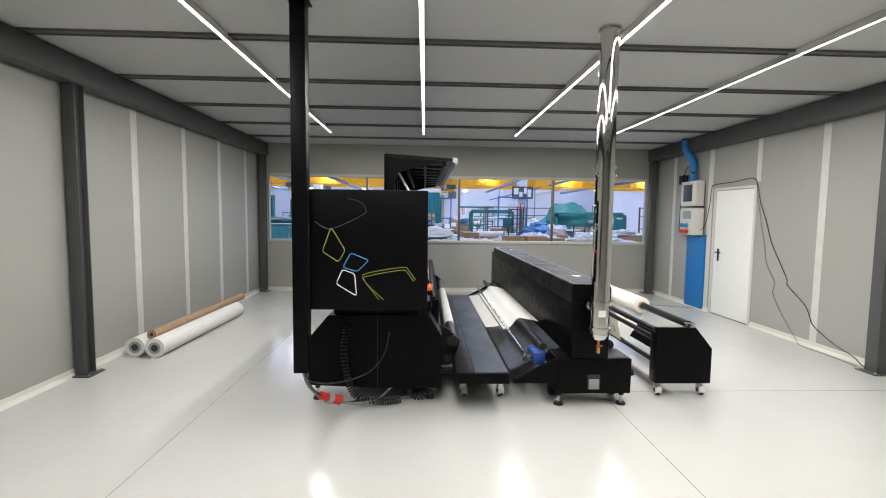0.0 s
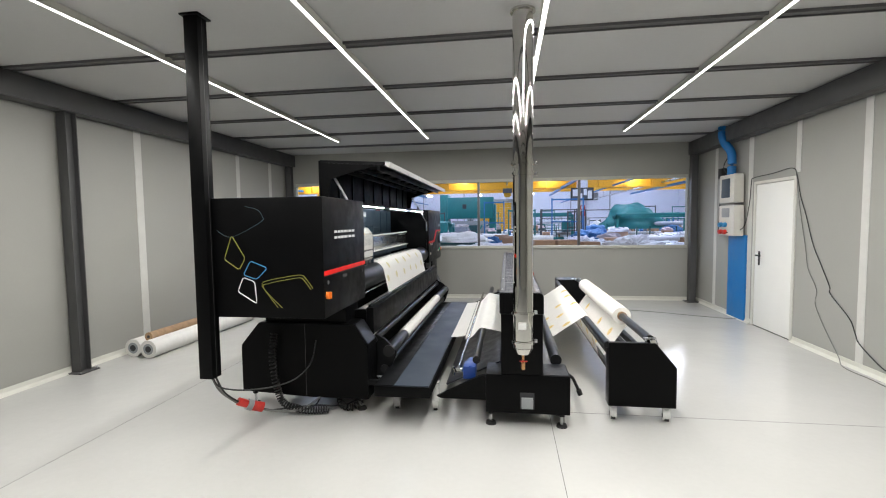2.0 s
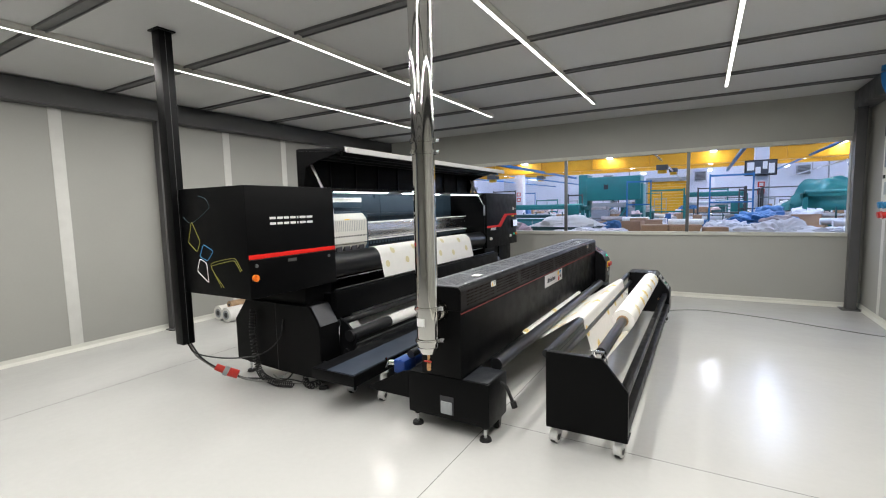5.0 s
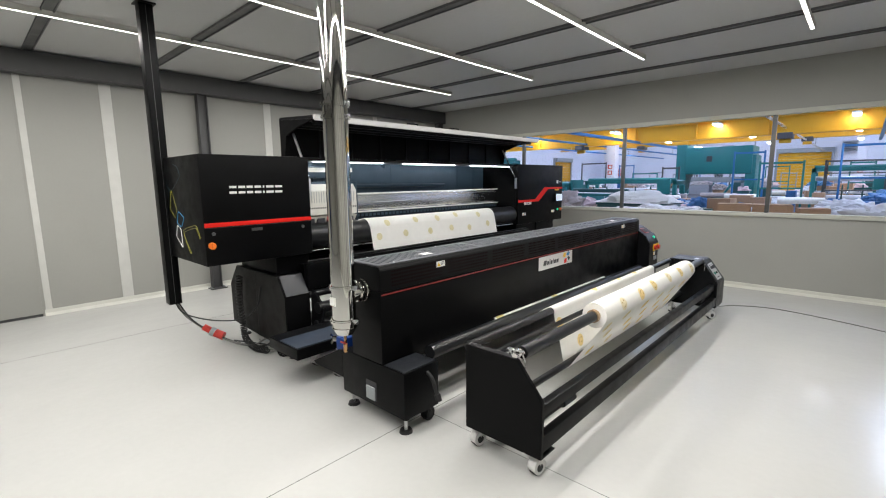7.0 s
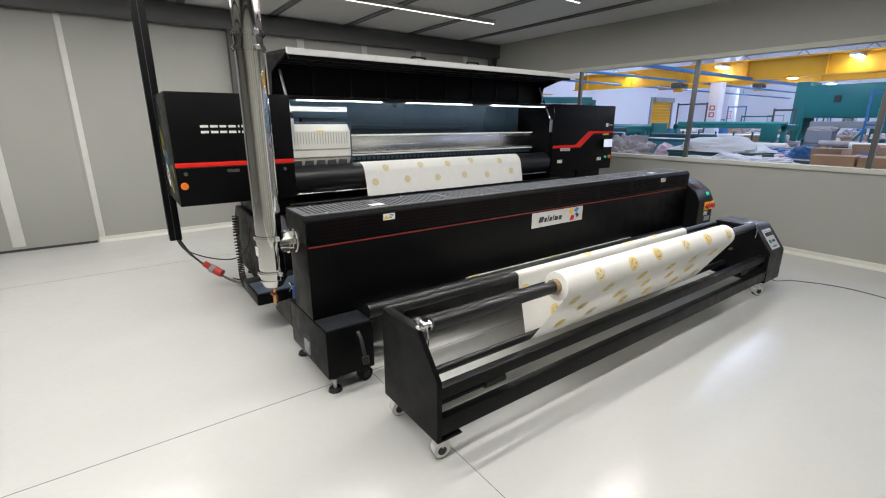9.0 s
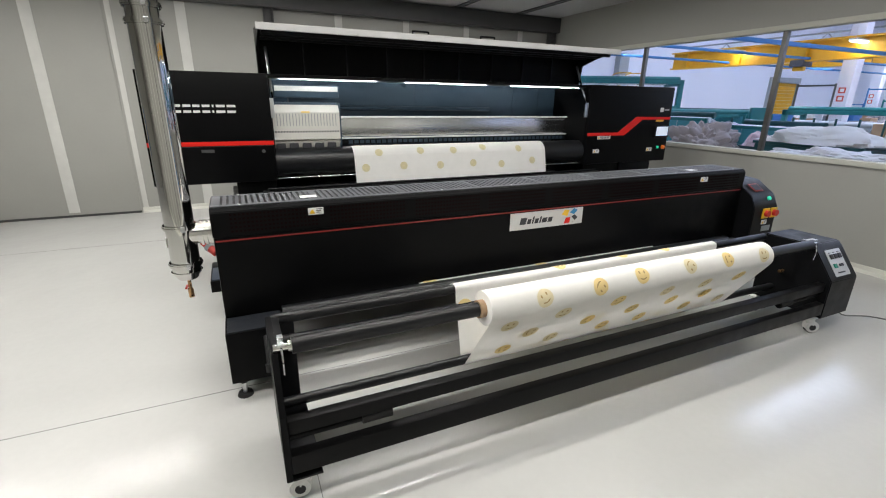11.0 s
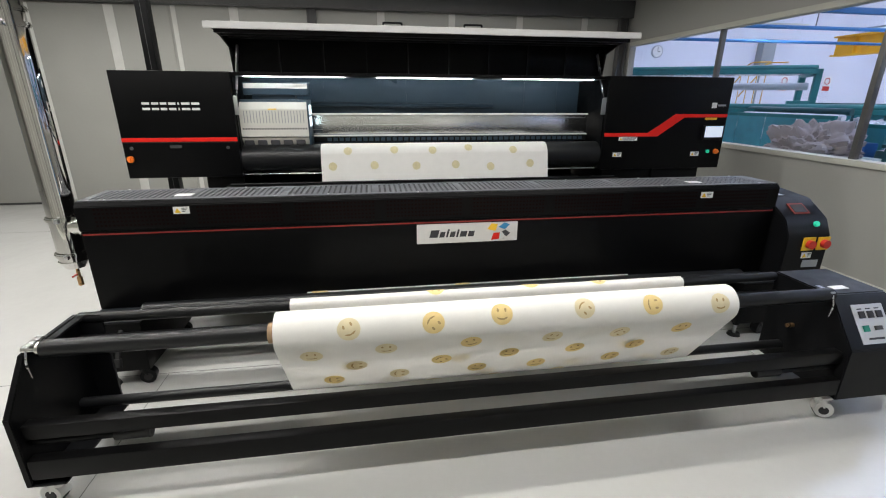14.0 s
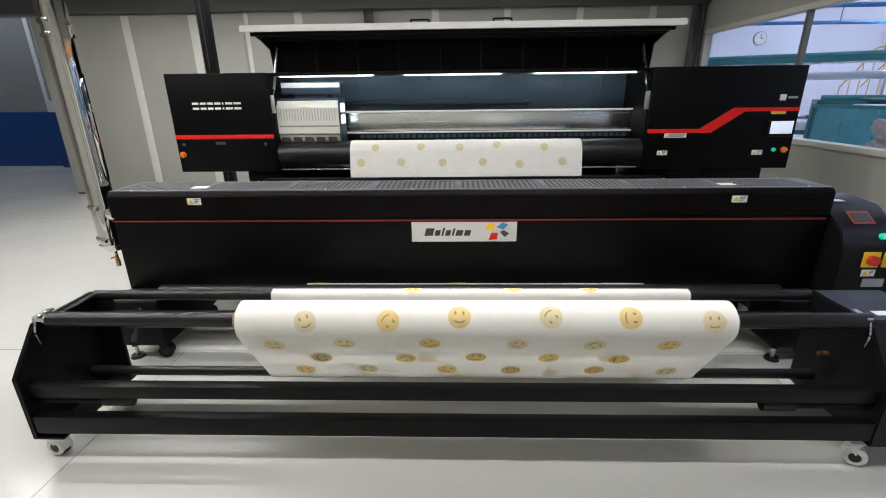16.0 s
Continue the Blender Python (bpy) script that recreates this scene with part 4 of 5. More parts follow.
for z in (0.70, 0.905, 1.875, 1.945):
    bm = bmesh.new()
    bm_cyl(bm, (EX, EY, z - 0.012), (EX, EY, z + 0.012), 0.079, 40)
    bm_cyl(bm, (EX, EY, z - 0.004), (EX, EY, z + 0.004), 0.083, 40)
    c = part("clamp_ring", bm, M_CHROME, S)
    part("clamp_bolt", box(EX + 0.078, EX + 0.10, EY + 0.01, EY + 0.03, z - 0.012, z + 0.012, 0.003), M_STEEL, c)
part("bottom_cap", cyl((EX, EY, 0.615), (EX, EY, 0.66), 0.05, 36, 0.076), M_CHROME, S)
part("drain_nipple", cyl((EX, EY, 0.545), (EX, EY, 0.615), 0.009, 12), M_BRASS, S)
v = part("drain_valve", cyl((EX, EY, 0.50), (EX, EY, 0.55), 0.014, 8), M_BRASS, S, "brass drain valve")
part("valve_lever", box(EX - 0.025, EX + 0.03, EY - 0.022, EY - 0.012, 0.558, 0.566, 0.002), M_REDPL, v, "red lever")
part("branch", cyl((EX, EY + 0.04, 0.86), (EX, 3.832, 0.86), 0.058, 32), M_CHROME, S)
for y in (3.775, 3.795, 3.82):
    part("branch_ring", cyl((EX, y - 0.006, 0.86), (EX, y + 0.006, 0.86), 0.068, 32), M_CHROME, S)
part("label", box(EX - 0.035, EX + 0.02, EY - 0.0725, EY - 0.069, 0.80, 0.85, 0), M_LABEL, S)
part("ceiling_collar", cyl((EX, EY, 2.955), (EX, EY, 2.968), 0.085, 36), M_CHROME, S)

# ---- black cable duct post ----
V = thing("cable_post", (-0.50, 3.395, 0.46), "black square cable duct post hanging from the ceiling beside the printer", "post")
part("duct", box(-0.553, -0.452, 3.34, 3.44, 0.46, 2.958, 0.004), M_BLACK, V)
part("ceiling_flange", box(-0.57, -0.43, 3.32, 3.46, 2.956, 2.968, 0.002), M_BLACK2, V)
part("cover_joint", box(-0.452, -0.4512, 3.385, 3.389, 0.47, 2.95, 0), M_DARK, V)

# ---- winder ----
W = thing("fabric_winder", (2.6, 5.95, 0), "black fabric winding stand on white casters with printed roll", "winder")
END = [(2.37, 0.12), (2.37, 0.615), (2.71, 0.615), (2.862, 0.43), (2.862, 0.12)]
part("end_plate", prism(END, "y", 4.02, 4.045, 0.003), M_BLACK, W, "black end plate")
part("plate_flange", boxes([(2.372, 2.385, 4.045, 4.14, 0.12, 0.613), (2.385, 2.66, 4.045, 4.075, 0.602, 0.612), (2.385, 2.862, 4.045, 4.16, 0.122, 0.13)], 0.001), M_BLACK2, W)
fb = part("drive_housing", prism([(2.37, 0.12), (2.37, 0.625), (2.69, 0.625), (2.715, 0.605), (2.862, 0.40), (2.862, 0.12)], "y", 7.62, 7.945, 0.006), M_BLACK2, W, "charcoal drive housing with a control panel")
# the panel lies on the sloping face
ux, uz = (2.862 - 2.715) / 0.2525, (0.40 - 0.605) / 0.2525
nx, nz = -uz, ux


def slope(u, lift):
    return (2.715 + ux * u + nx * lift, 0.605 + uz * u + nz * lift)


def on_slope(name, y0, y1, u0, u1, l0, l1, m, parent, label=""):
    return part(name, prism([slope(u0, l0), slope(u1, l0), slope(u1, l1), slope(u0, l1)], "y", y0, y1, 0.0006), m, parent, label)


pn = on_slope("control_panel", 7.70, 7.88, 0.03, 0.225, -0.001, 0.003, M_SILVER, fb, "silver control panel with rocker switches")
for y in (7.725, 7.775, 7.825):
    on_slope("rocker_switch", y, y + 0.03, 0.065, 0.10, 0.003, 0.012, M_INK, pn)
on_slope("rocker_switch", 7.725, 7.755, 0.135, 0.165, 0.003, 0.012, M_TEALB, pn)
on_slope("rocker_switch", 7.79, 7.83, 0.14, 0.16, 0.003, 0.012, M_INK, pn)
for y in (7.725, 7.775, 7.825):
    on_slope("text_bar", y, y + 0.028, 0.05, 0.056, 0.003, 0.0035, M_INK, pn)
on_slope("text_bar", 7.74, 7.83, 0.195, 0.205, 0.003, 0.0035, M_INK, pn)
part("label", box(2.60, 2.64, 7.70, 7.79, 0.6245, 0.6265, 0), M_LABEL, fb)
part("guide_roller", cyl((2.365, 4.045, 0.592), (2.365, 7.62, 0.592), 0.026, 24), M_ROLLER, W)
part("back_bar", cyl((2.40, 4.045, 0.50), (2.40, 7.62, 0.50), 0.022, 20), M_ROLLER, W)
part("dancer_bar", cyl((2.50, 4.045, 0.235), (2.50, 7.62, 0.235), 0.024, 20), M_ROLLER, W)
part("mid_bar", box(2.785, 2.835, 4.045, 7.62, 0.318, 0.380, 0.006), M_BAR, W)
part("front_bar", box(2.81, 2.86, 4.045, 7.62, 0.150, 0.240, 0.008), M_BAR, W)
WX, WZ = 2.69, 0.625
sh = part("winding_shaft", cyl((WX, 4.10, WZ), (WX, 7.62, WZ), 0.034, 28), M_ROLLER, W)
part("shaft_journal", cyl((WX, 4.03, WZ), (WX, 4.12, WZ), 0.016, 16), M_CHROME, sh)
part("shaft_collar", cyl((WX, 4.085, WZ), (WX, 4.11, WZ), 0.026, 20), M_CHROME, sh)
part("shaft_collar", cyl((WX, 7.53, WZ), (WX, 7.57, WZ), 0.03, 20), M_CHROME, sh)
for y in (4.06, 7.60):
    la = part("shaft_latch", boxes([(WX - 0.06, WX + 0.03, y - 0.012, y + 0.012, WZ + 0.018, WZ + 0.026), (WX - 0.05, WX - 0.035, y - 0.008, y + 0.008, WZ - 0.01, WZ + 0.02)], 0.002), M_STEEL, W, "bright shaft latch")
    part("latch_chain", tube([(WX + 0.03, y, WZ + 0.01), (WX + 0.045, y, WZ - 0.04), (WX + 0.04, y, WZ - 0.10)], 0.004, 6), M_STEEL, la)
for a, b in ((4.05, 4.47), (7.18, 7.62)):
    pd = part("foot_lever", cyl((2.80, a, 0.285), (2.80, b, 0.285), 0.014, 14), M_BLACK2, W)
    part("grip", cyl((2.80, b - 0.13 if a < 5 else a, 0.285), (2.80, b if a < 5 else a + 0.13, 0.285), 0.024, 16), M_RUBBER, pd)
for x, z in ((2.74, 0.30), (2.55, 0.38)):
    part("brass_nut", cyl((x, 7.58, z), (x, 7.62, z), 0.012, 8), M_BRASS, W)
for x in (2.42, 2.81):
    for y in (4.09, 7.60):
        caster(W, x, y, 0.122, radians(-100 if y < 5 else 60))

# wound roll with the sheet that feeds it
R = thing("fabric_roll", (WX, 6.0, WZ - 0.09), "roll of white fabric with round yellow prints on the winding shaft", "fabric roll")
RY0, RY1 = 4.965, 7.035
part("core", cyl((WX, RY0 - 0.03, WZ), (WX, RY1 + 0.03, WZ), 0.043, 32), M_KRAFT, R, "cardboard core")
part("winding", cyl((WX, RY0, WZ), (WX, RY1, WZ), 0.084, 64), M_WOUND, R)
RA = 0.0852
warc = [(WX + RA * math.cos(radians(v)), WZ + RA * math.sin(radians(v))) for v in range(-32, 131, 14)]
path = [(1.80, 0.465), (1.88, 0.43), (1.935, 0.392), (1.985, 0.389), (2.03, 0.40), (2.18, 0.505), (2.335, 0.612), (2.365, 0.6195), (2.392, 0.605), (2.40, 0.54), (2.44, 0.40), (2.474, 0.25), (2.484, 0.218), (2.50, 0.2095), (2.518, 0.217), (2.60, 0.338), (2.68, 0.457), (2.735, 0.538)] + warc
bm, line = web(path, RY0, RY1, 0.0012, 5)
sh = part("sheet", bm, M_CLOTH, R, "white sheet with yellow prints")
motifs(sh, line, RY0, RY1, 0.44, M_MOTIF, 0.02, 0.046, -1.0, True, None, 0.3)
motifs(sh, line, RY0 + 0.08, RY1, 0.34, M_MOTIF2, 0.03, 0.047, 1.0, True, M_MOTIF)

# ---- paper rolls on the floor by the wall ----
def paper_roll(x0, y0, x1, y1, z, r, m, label):
    o = thing("paper_roll", ((x0 + x1) / 2, (y0 + y1) / 2, z - r), label, "roll", "rolls by the wall")
    bm = bmesh.new()
    a, b = Vector((x0, y0, z)), Vector((x1, y1, z))
    d = (b - a).normalized()
    bm_cyl(bm, a, b, r, 40)
    part("wrap", bm, m, o)
    part("end_cap", cyl(a - d * 0.003, a + d * 0.002, r * 0.62, 28), M_GREYPL if m is not M_KRAFT else M_KRAFT, o)
    part("core_hole", cyl(a - d * 0.0045, a + d * 0.002, r * 0.36, 24), M_INK, o)
    return o


paper_roll(-2.77, 5.15, -2.74, 7.20, 0.104, 0.104, M_PAPER, "long white paper roll lying on the floor")
paper_roll(-2.545, 5.12, -2.515, 7.16, 0.104, 0.104, M_PAPER, "long white wrapped roll lying on the floor")
paper_roll(-2.648, 5.25, -2.618, 7.60, 0.216, 0.052, M_KRAFT, "brown kraft paper tube lying on two white rolls")

# ---- electrical station by the door ----
bp = thing("wall_cladding", (XR - 0.01, 7.93, 0), "bright blue painted board standing against the wall", "cladding")
part("board", box(XR - 0.03, XR - 0.004, 7.70, 8.22, 0.0, 1.29, 0.002), M_BLUE, bp)
el = thing("power_board", (XR - 0.08, 7.96, 1.27), "grey power distribution boxes with sockets on the wall", "switchboard")
up = part("upper_box", box(XR - 0.17, XR - 0.03, 7.78, 8.24, 1.78, 2.21, 0.01), M_BEIGE, el, "pale box with dark window")
part("window", box(XR - 0.178, XR - 0.17, 7.90, 8.16, 1.86, 2.15, 0.004), M_NAVY, up, "smoked window")
lo = part("lower_box", box(XR - 0.17, XR - 0.03, 7.76, 8.24, 1.28, 1.74, 0.01), M_BEIGE, el)
part("breaker_window", box(XR - 0.176, XR - 0.17, 7.90, 8.14, 1.56, 1.70, 0.003), M_GREYPL, lo)
for y, z, m in ((8.14, 1.45, M_CYAN), (8.0, 1.45, M_CYAN), (8.14, 1.34, M_REDPL), (8.0, 1.34, M_REDPL)):
    part("socket", cyl((XR - 0.17, y, z), (XR - 0.215, y, z - 0.01), 0.036, 18), m, lo, "round industrial socket")
part("riser", tube([(XR - 0.10, 8.02, 2.21), (XR - 0.10, 8.02, 2.45), (XR - 0.12, 8.03, 2.58), (XR - 0.18, 8.10, 2.72), (XR - 0.20, 8.13, 2.85), (XR - 0.20, 8.13, 2.965)], 0.06, 16, 6), M_BLUE, el, "bright blue duct up to the ceiling")
part("transformer", box(XR - 0.13, XR - 0.03, 8.27, 8.40, 2.18, 2.34, 0.006), M_RUBBER, el)
part("cable_loop", tube([(XR - 0.10, 8.30, 2.18), (XR - 0.14, 8.27, 1.95), (XR - 0.14, 8.30, 1.5), (XR - 0.16, 8.26, 1.32), (XR - 0.2, 8.14, 1.33)], 0.008, 6), M_CABLE, el)
part("cable_loop", tube([(XR - 0.07, 8.22, 2.5), (XR - 0.10, 8.28, 2.36), (XR - 0.07, 8.2, 2.22)], 0.008, 6), M_CABLE, el)

# cables
def cable(pts, r, m, label, n=6):
    return solid("cable", tube(pts, r, 6, n), m, label, "cable", "cables", at=pts[-1])


WXC = XR - 0.012
cable([(XR - 0.19, 7.98, 1.32), (WXC - 0.05, 7.72, 1.40), (WXC, 7.66, 1.75), (WXC, 7.62, 2.05), (WXC, 7.55, 2.12), (WXC, 7.1, 2.135), (WXC, 6.68, 2.16), (WXC, 6.58, 2.05), (WXC, 6.50, 1.80), (WXC, 6.38, 1.55), (WXC, 6.25, 1.24), (WXC, 6.08, 0.98), (WXC, 5.95, 0.78), (WXC, 5.93, 0.70), (WXC, 5.65, 0.50), (WXC, 5.56, 0.36), (WXC, 5.50, 0.27), (WXC - 0.03, 5.2, 0.14), (WXC - 0.03, 4.95, 0.07), (WXC - 0.06, 4.80, 0.012), (4.95, 4.5, 0.009)], 0.0055, M_CABLE, "black cable draped over the door frame and down the wall")
cable([(WXC, 6.60, 2.10), (WXC, 6.55, 1.85), (WXC, 6.45, 1.45), (WXC, 6.38, 1.2), (WXC, 6.32, 0.95), (WXC, 6.16, 0.72), (WXC, 6.17, 0.55), (WXC, 6.02, 0.33), (WXC - 0.02, 5.75, 0.07), (WXC - 0.10, 5.55, 0.012), (WXC - 0.10, 5.2, 0.009), (4.98, 4.9, 0.009), (4.92, 4.5, 0.009)], 0.0045, M_GCABLE, "grey cable hanging down the wall onto the floor")
cable([(2.75, 7.95, 0.20), (2.80, 8.05, 0.05), (2.9, 8.35, 0.008), (3.3, 8.50, 0.007), (3.96, 8.33, 0.007), (4.5, 8.08, 0.007), (4.92, 7.9, 0.007), (5.07, 7.85, 0.02)], 0.005, M_GCABLE, "thin grey cable lying across the floor")
cable([(-0.50, 3.39, 0.48), (-0.46, 3.45, 0.36), (-0.30, 3.62, 0.29), (-0.10, 3.80, 0.30), (0.02, 3.90, 0.42), (0.06, 3.925, 0.60)], 0.006, M_CABLE, "black cable from the post to the printer")
cable([(-0.51, 3.40, 0.48), (-0.49, 3.46, 0.34), (-0.45, 3.55, 0.23), (-0.42, 3.60, 0.18)], 0.009, M_GCABLE, "grey cable hanging out of the post")
cable([(-0.49, 3.41, 0.48), (-0.47, 3.50, 0.30), (-0.38, 3.62, 0.17), (-0.20, 3.78, 0.06), (0.0, 3.95, 0.03), (0.05, 4.05, 0.12)], 0.007, M_CABLE, "black cable sagging under the printer")
cable([(-0.36, 3.66, 0.14), (-0.22, 3.75, 0.07), (-0.05, 3.86, 0.05), (0.10, 3.95, 0.14)], 0.009, M_GCABLE, "grey power cable with a red plug")
pl = thing("power_plug", (-0.42, 3.62, 0.12), "red industrial plug and coupler hanging on a grey cable", "plug")
part("plug_body", cyl((-0.43, 3.59, 0.205), (-0.37, 3.65, 0.155), 0.030, 18), M_REDPL, pl)
part("coupler", cyl((-0.37, 3.65, 0.155), (-0.30, 3.71, 0.115), 0.038, 18), M_REDPL, pl)
part("collar", cyl((-0.385, 3.635, 0.167), (-0.36, 3.66, 0.147), 0.043, 18), M_GREYPL, pl)


def coiled(pts, turns, rad, r, label):
    """A coiled hose along a smooth line."""
    line = smooth_points(pts, 10)
    n = turns * 9
    out = []
    for i in range(n + 1):
        f = i / n * (len(line) - 1)
        k = min(int(f), len(line) - 2)
        p = line[k].lerp(line[k + 1], f - k)
        q = (line[k + 1] - line[k]).to_track_quat("Z", "Y")
        a = i / 9 * 2 * math.pi
        out.append(p + q @ Vector((rad * math.cos(a), rad * math.sin(a), 0)))
    bm = bmesh.new()
    bm_tube(bm, out, r, 5)
    return solid("coiled_hose", bm, M_RUBBER, label, "hose", "coiled hoses")


coiled([(-0.28, 3.885, 0.66), (-0.30, 3.88, 0.45), (-0.27, 3.88, 0.22), (-0.20, 3.87, 0.08), (0.0, 3.86, 0.04), (0.16, 3.90, 0.04)], 40, 0.026, 0.006, "black coiled air hose hanging beside the cabinet onto the floor")
coiled([(0.20, 4.05, 0.12), (0.24, 3.98, 0.05), (0.34, 3.97, 0.036), (0.42, 4.05, 0.10)], 12, 0.024, 0.006, "short black coiled hose under the printer")
cable([(-0.30, 3.80, 0.05), (0.0, 3.98, 0.03), (0.25, 4.02, 0.03), (0.45, 4.1, 0.12)], 0.007, M_CABLE, "black cable lying under the printer")
cable([(-0.20, 4.0, 0.03), (0.05, 3.93, 0.02), (0.30, 4.1, 0.03), (0.35, 4.25, 0.15)], 0.006, M_GCABLE, "grey cable lying under the printer")


# ---- factory hall behind the windows ----
HX0, HX1, HY1, HZ = -14.3, 17.0, 44.0, 7.0
structure("hall_wall_north", box(HX0 - 0.3, HX1 + 0.3, HY1, HY1 + 0.3, 0, HZ, 0), M_HWALL, "white rendered wall of the factory hall", "wall")
structure("hall_wall_west", box(HX0 - 0.3, HX0, 9.7, HY1, 0, HZ, 0), M_HWALL, "white rendered side wall of the hall", "wall")
structure("hall_wall_east", box(HX1, HX1 + 0.3, 9.7, HY1, 0, HZ, 0), M_HWALL, "white rendered side wall of the hall", "wall")
structure("hall_ceiling", box(HX0 - 0.3, HX1 + 0.3, 9.65, HY1 + 0.3, HZ, HZ + 0.2, 0), M_HWALL, "pale hall ceiling", "ceiling")
structure("hall_wall_south", box(HX0 - 0.3, HX1 + 0.3, 9.62, 9.66, 3.1, HZ, 0), M_HWALL, "pale wall above the room", "wall")
structure("hall_wall_south_west", box(HX0 - 0.3, XL - 0.12, 9.62, 9.66, 0, 3.1, 0), M_HWALL, "pale wall beside the room", "wall")
structure("hall_wall_south_east", box(XR + 0.12, HX1 + 0.3, 9.62, 9.66, 0, 3.1, 0), M_HWALL, "pale wall beside the room", "wall")
# unseen roof lights, assumed from bluish floor reflections, added to light the hall
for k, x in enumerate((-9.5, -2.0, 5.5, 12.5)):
    structure("assumed_roof_light_%d" % (k + 1), box(x - 0.6, x + 0.6, 11.5, HY1 - 2, HZ - 0.03, HZ - 0.004, 0), M_SKYL, "long glowing roof sheet, assumed and unseen, added to light the hall", "roof light")
for x in (-8.5, -4.5, -0.5, 3.5, 7.5, 11.5):
    for y in (17.5, 23.0, 29.5, 36.0):
        l = thing("hall_lamp", (x, y, 3.5), "long white hall lamp, switched on", "lamp", "hall lamps")
        part("housing", box(x - 0.12, x + 0.12, y - 0.75, y + 0.75, 3.55, 3.62, 0.005), M_BEIGE, l)
        for e in (-0.6, 0.6):
            part("suspension_wire", cyl((x, y + e, 3.62), (x, y + e, HZ), 0.006, 6), M_STEEL, l)
        part("tube", box(x - 0.10, x + 0.10, y - 0.72, y + 0.72, 3.52, 3.549, 0.003), M_HALLLED, l)
# cranes
for y, z in ((23.0, 3.05), (31.0, 3.40)):
    c = thing("crane_beam", (3, y, z), "yellow overhead crane girder across the hall", "crane", "cranes")
    part("girder", boxes([(HX0 + 2.6, HX1, y - 0.22, y + 0.22, z, z + 0.05), (HX0 + 2.6, HX1, y - 0.22, y + 0.22, z + 0.65, z + 0.70), (HX0 + 2.6, HX1, y - 0.05, y + 0.05, z + 0.05, z + 0.65)]), M_CRANE, c)
    for x in (-6.5, 1.4):
        tr = part("trolley", box(x, x + 0.45, y - 0.28, y + 0.28, z - 0.16, z + 0.06, 0.02), M_STEEL_GREY, c)
        part("hoist_drum", cyl((x + 0.05, y - 0.05, z - 0.22), (x + 0.40, y - 0.05, z - 0.22), 0.09, 14), M_CRANE, tr)
    for k in range(12):
        x = HX0 + 3.4 + k * 2.4
        part("web_stiffener", box(x, x + 0.02, y - 0.2, y - 0.05, z + 0.05, z + 0.65, 0), M_CRANE, c)
for x in (-3.5, 4.2, 9.0):
    solid("blue_busbar", box(x - 0.05, x + 0.05, 10.2, 29, 3.02, 3.12, 0.005), M_BLUEP, "blue painted busbar duct hanging in the hall", "busbar", "busbars")


def hall_column(x, y):
    c = thing("hall_column", (x, y, 0), "white concrete column with fire point signs", "column", "hall columns")
    part("shaft", box(x - 0.22, x + 0.22, y - 0.22, y + 0.22, 0, HZ, 0.02), M_HWALL, c)
    for z in (1.72, 2.0):
        s = part("sign", box(x - 0.11, x + 0.11, y - 0.232, y - 0.222, z, z + 0.2, 0.002), M_REDPL, c, "red fire sign")
        part("pictogram", box(x - 0.06, x + 0.07, y - 0.235, y - 0.232, z + 0.04, z + 0.16, 0), M_LABEL, s)


for x, y in ((5.05, 22.2), (-5.3, 24.3), (3.6, 39.0), (-9.5, 36.0)):
    hall_column(x, y)
tv = thing("hall_screen", (5.0, 21.8, 2.42), "dark monitor on the hall column", "monitor")
part("case", box(4.5, 5.5, 21.8, 21.88, 2.42, 3.0, 0.01), M_RUBBER, tv)
part("display", box(4.54, 5.46, 21.792, 21.8, 2.46, 2.96, 0), M_DIM, tv)
for a, b, c, d in ((4.58, 4.80, 2.62, 2.92), (4.84, 5.0, 2.50, 2.74), (5.06, 5.2, 2.66, 2.94), (5.24, 5.42, 2.50, 2.86)):
    part("camera_tile", box(a, b, 21.788, 21.7915, c, d, 0), M_SCREENT, tv, "lit picture tile")
part("bracket", box(4.9, 5.1, 21.87, 21.985, 2.6, 2.9, 0.005), M_RUBBER, tv)


def shutter(x, y, w, h, axis):
    s = thing("yellow_shutter", (x, y, 0), "yellow roll-up shutter door in the hall wall", "shutter", "hall shutters")
    if axis == "y":
        part("frame", boxes([(x - w / 2 - 0.15, x - w / 2, y - 0.12, y, 0, h + 0.3), (x + w / 2, x + w / 2 + 0.15, y - 0.12, y, 0, h + 0.3), (x - w / 2, x + w / 2, y - 0.3, y, h, h + 0.3)]), M_GREYPL, s)
        for k in range(14):
            part("slat", box(x - w / 2, x + w / 2, y - 0.06, y - 0.02, k * h / 14, (k + 0.94) * h / 14, 0.004), M_CRANE, s)
    else:
        part("frame", boxes([(x, x + 0.12, y - w / 2 - 0.15, y - w / 2, 0, h + 0.3), (x, x + 0.12, y + w / 2, y + w / 2 + 0.15, 0, h + 0.3), (x, x + 0.3, y - w / 2, y + w / 2, h, h + 0.3)]), M_GREYPL, s)
        for k in range(14):
            part("slat", box(x + 0.02, x + 0.06, y - w / 2, y + w / 2, k * h / 14, (k + 0.94) * h / 14, 0.004), M_CRANE, s)


shutter(0.5, HY1, 3.0, 3.25, "y")
shutter(HX0, 36.0, 2.6, 2.9, "x")
# pipes on the hall walls
for x in (-6.5, -2.5, 3.6, 7.5, 11.0):
    solid("wall_pipe", tube([(x, HY1 - 0.08, 0.0), (x, HY1 - 0.08, 4.5)], 0.05, 8, 1), M_GREYPL, "grey vertical pipe on the hall wall", "pipe", "hall pipes")
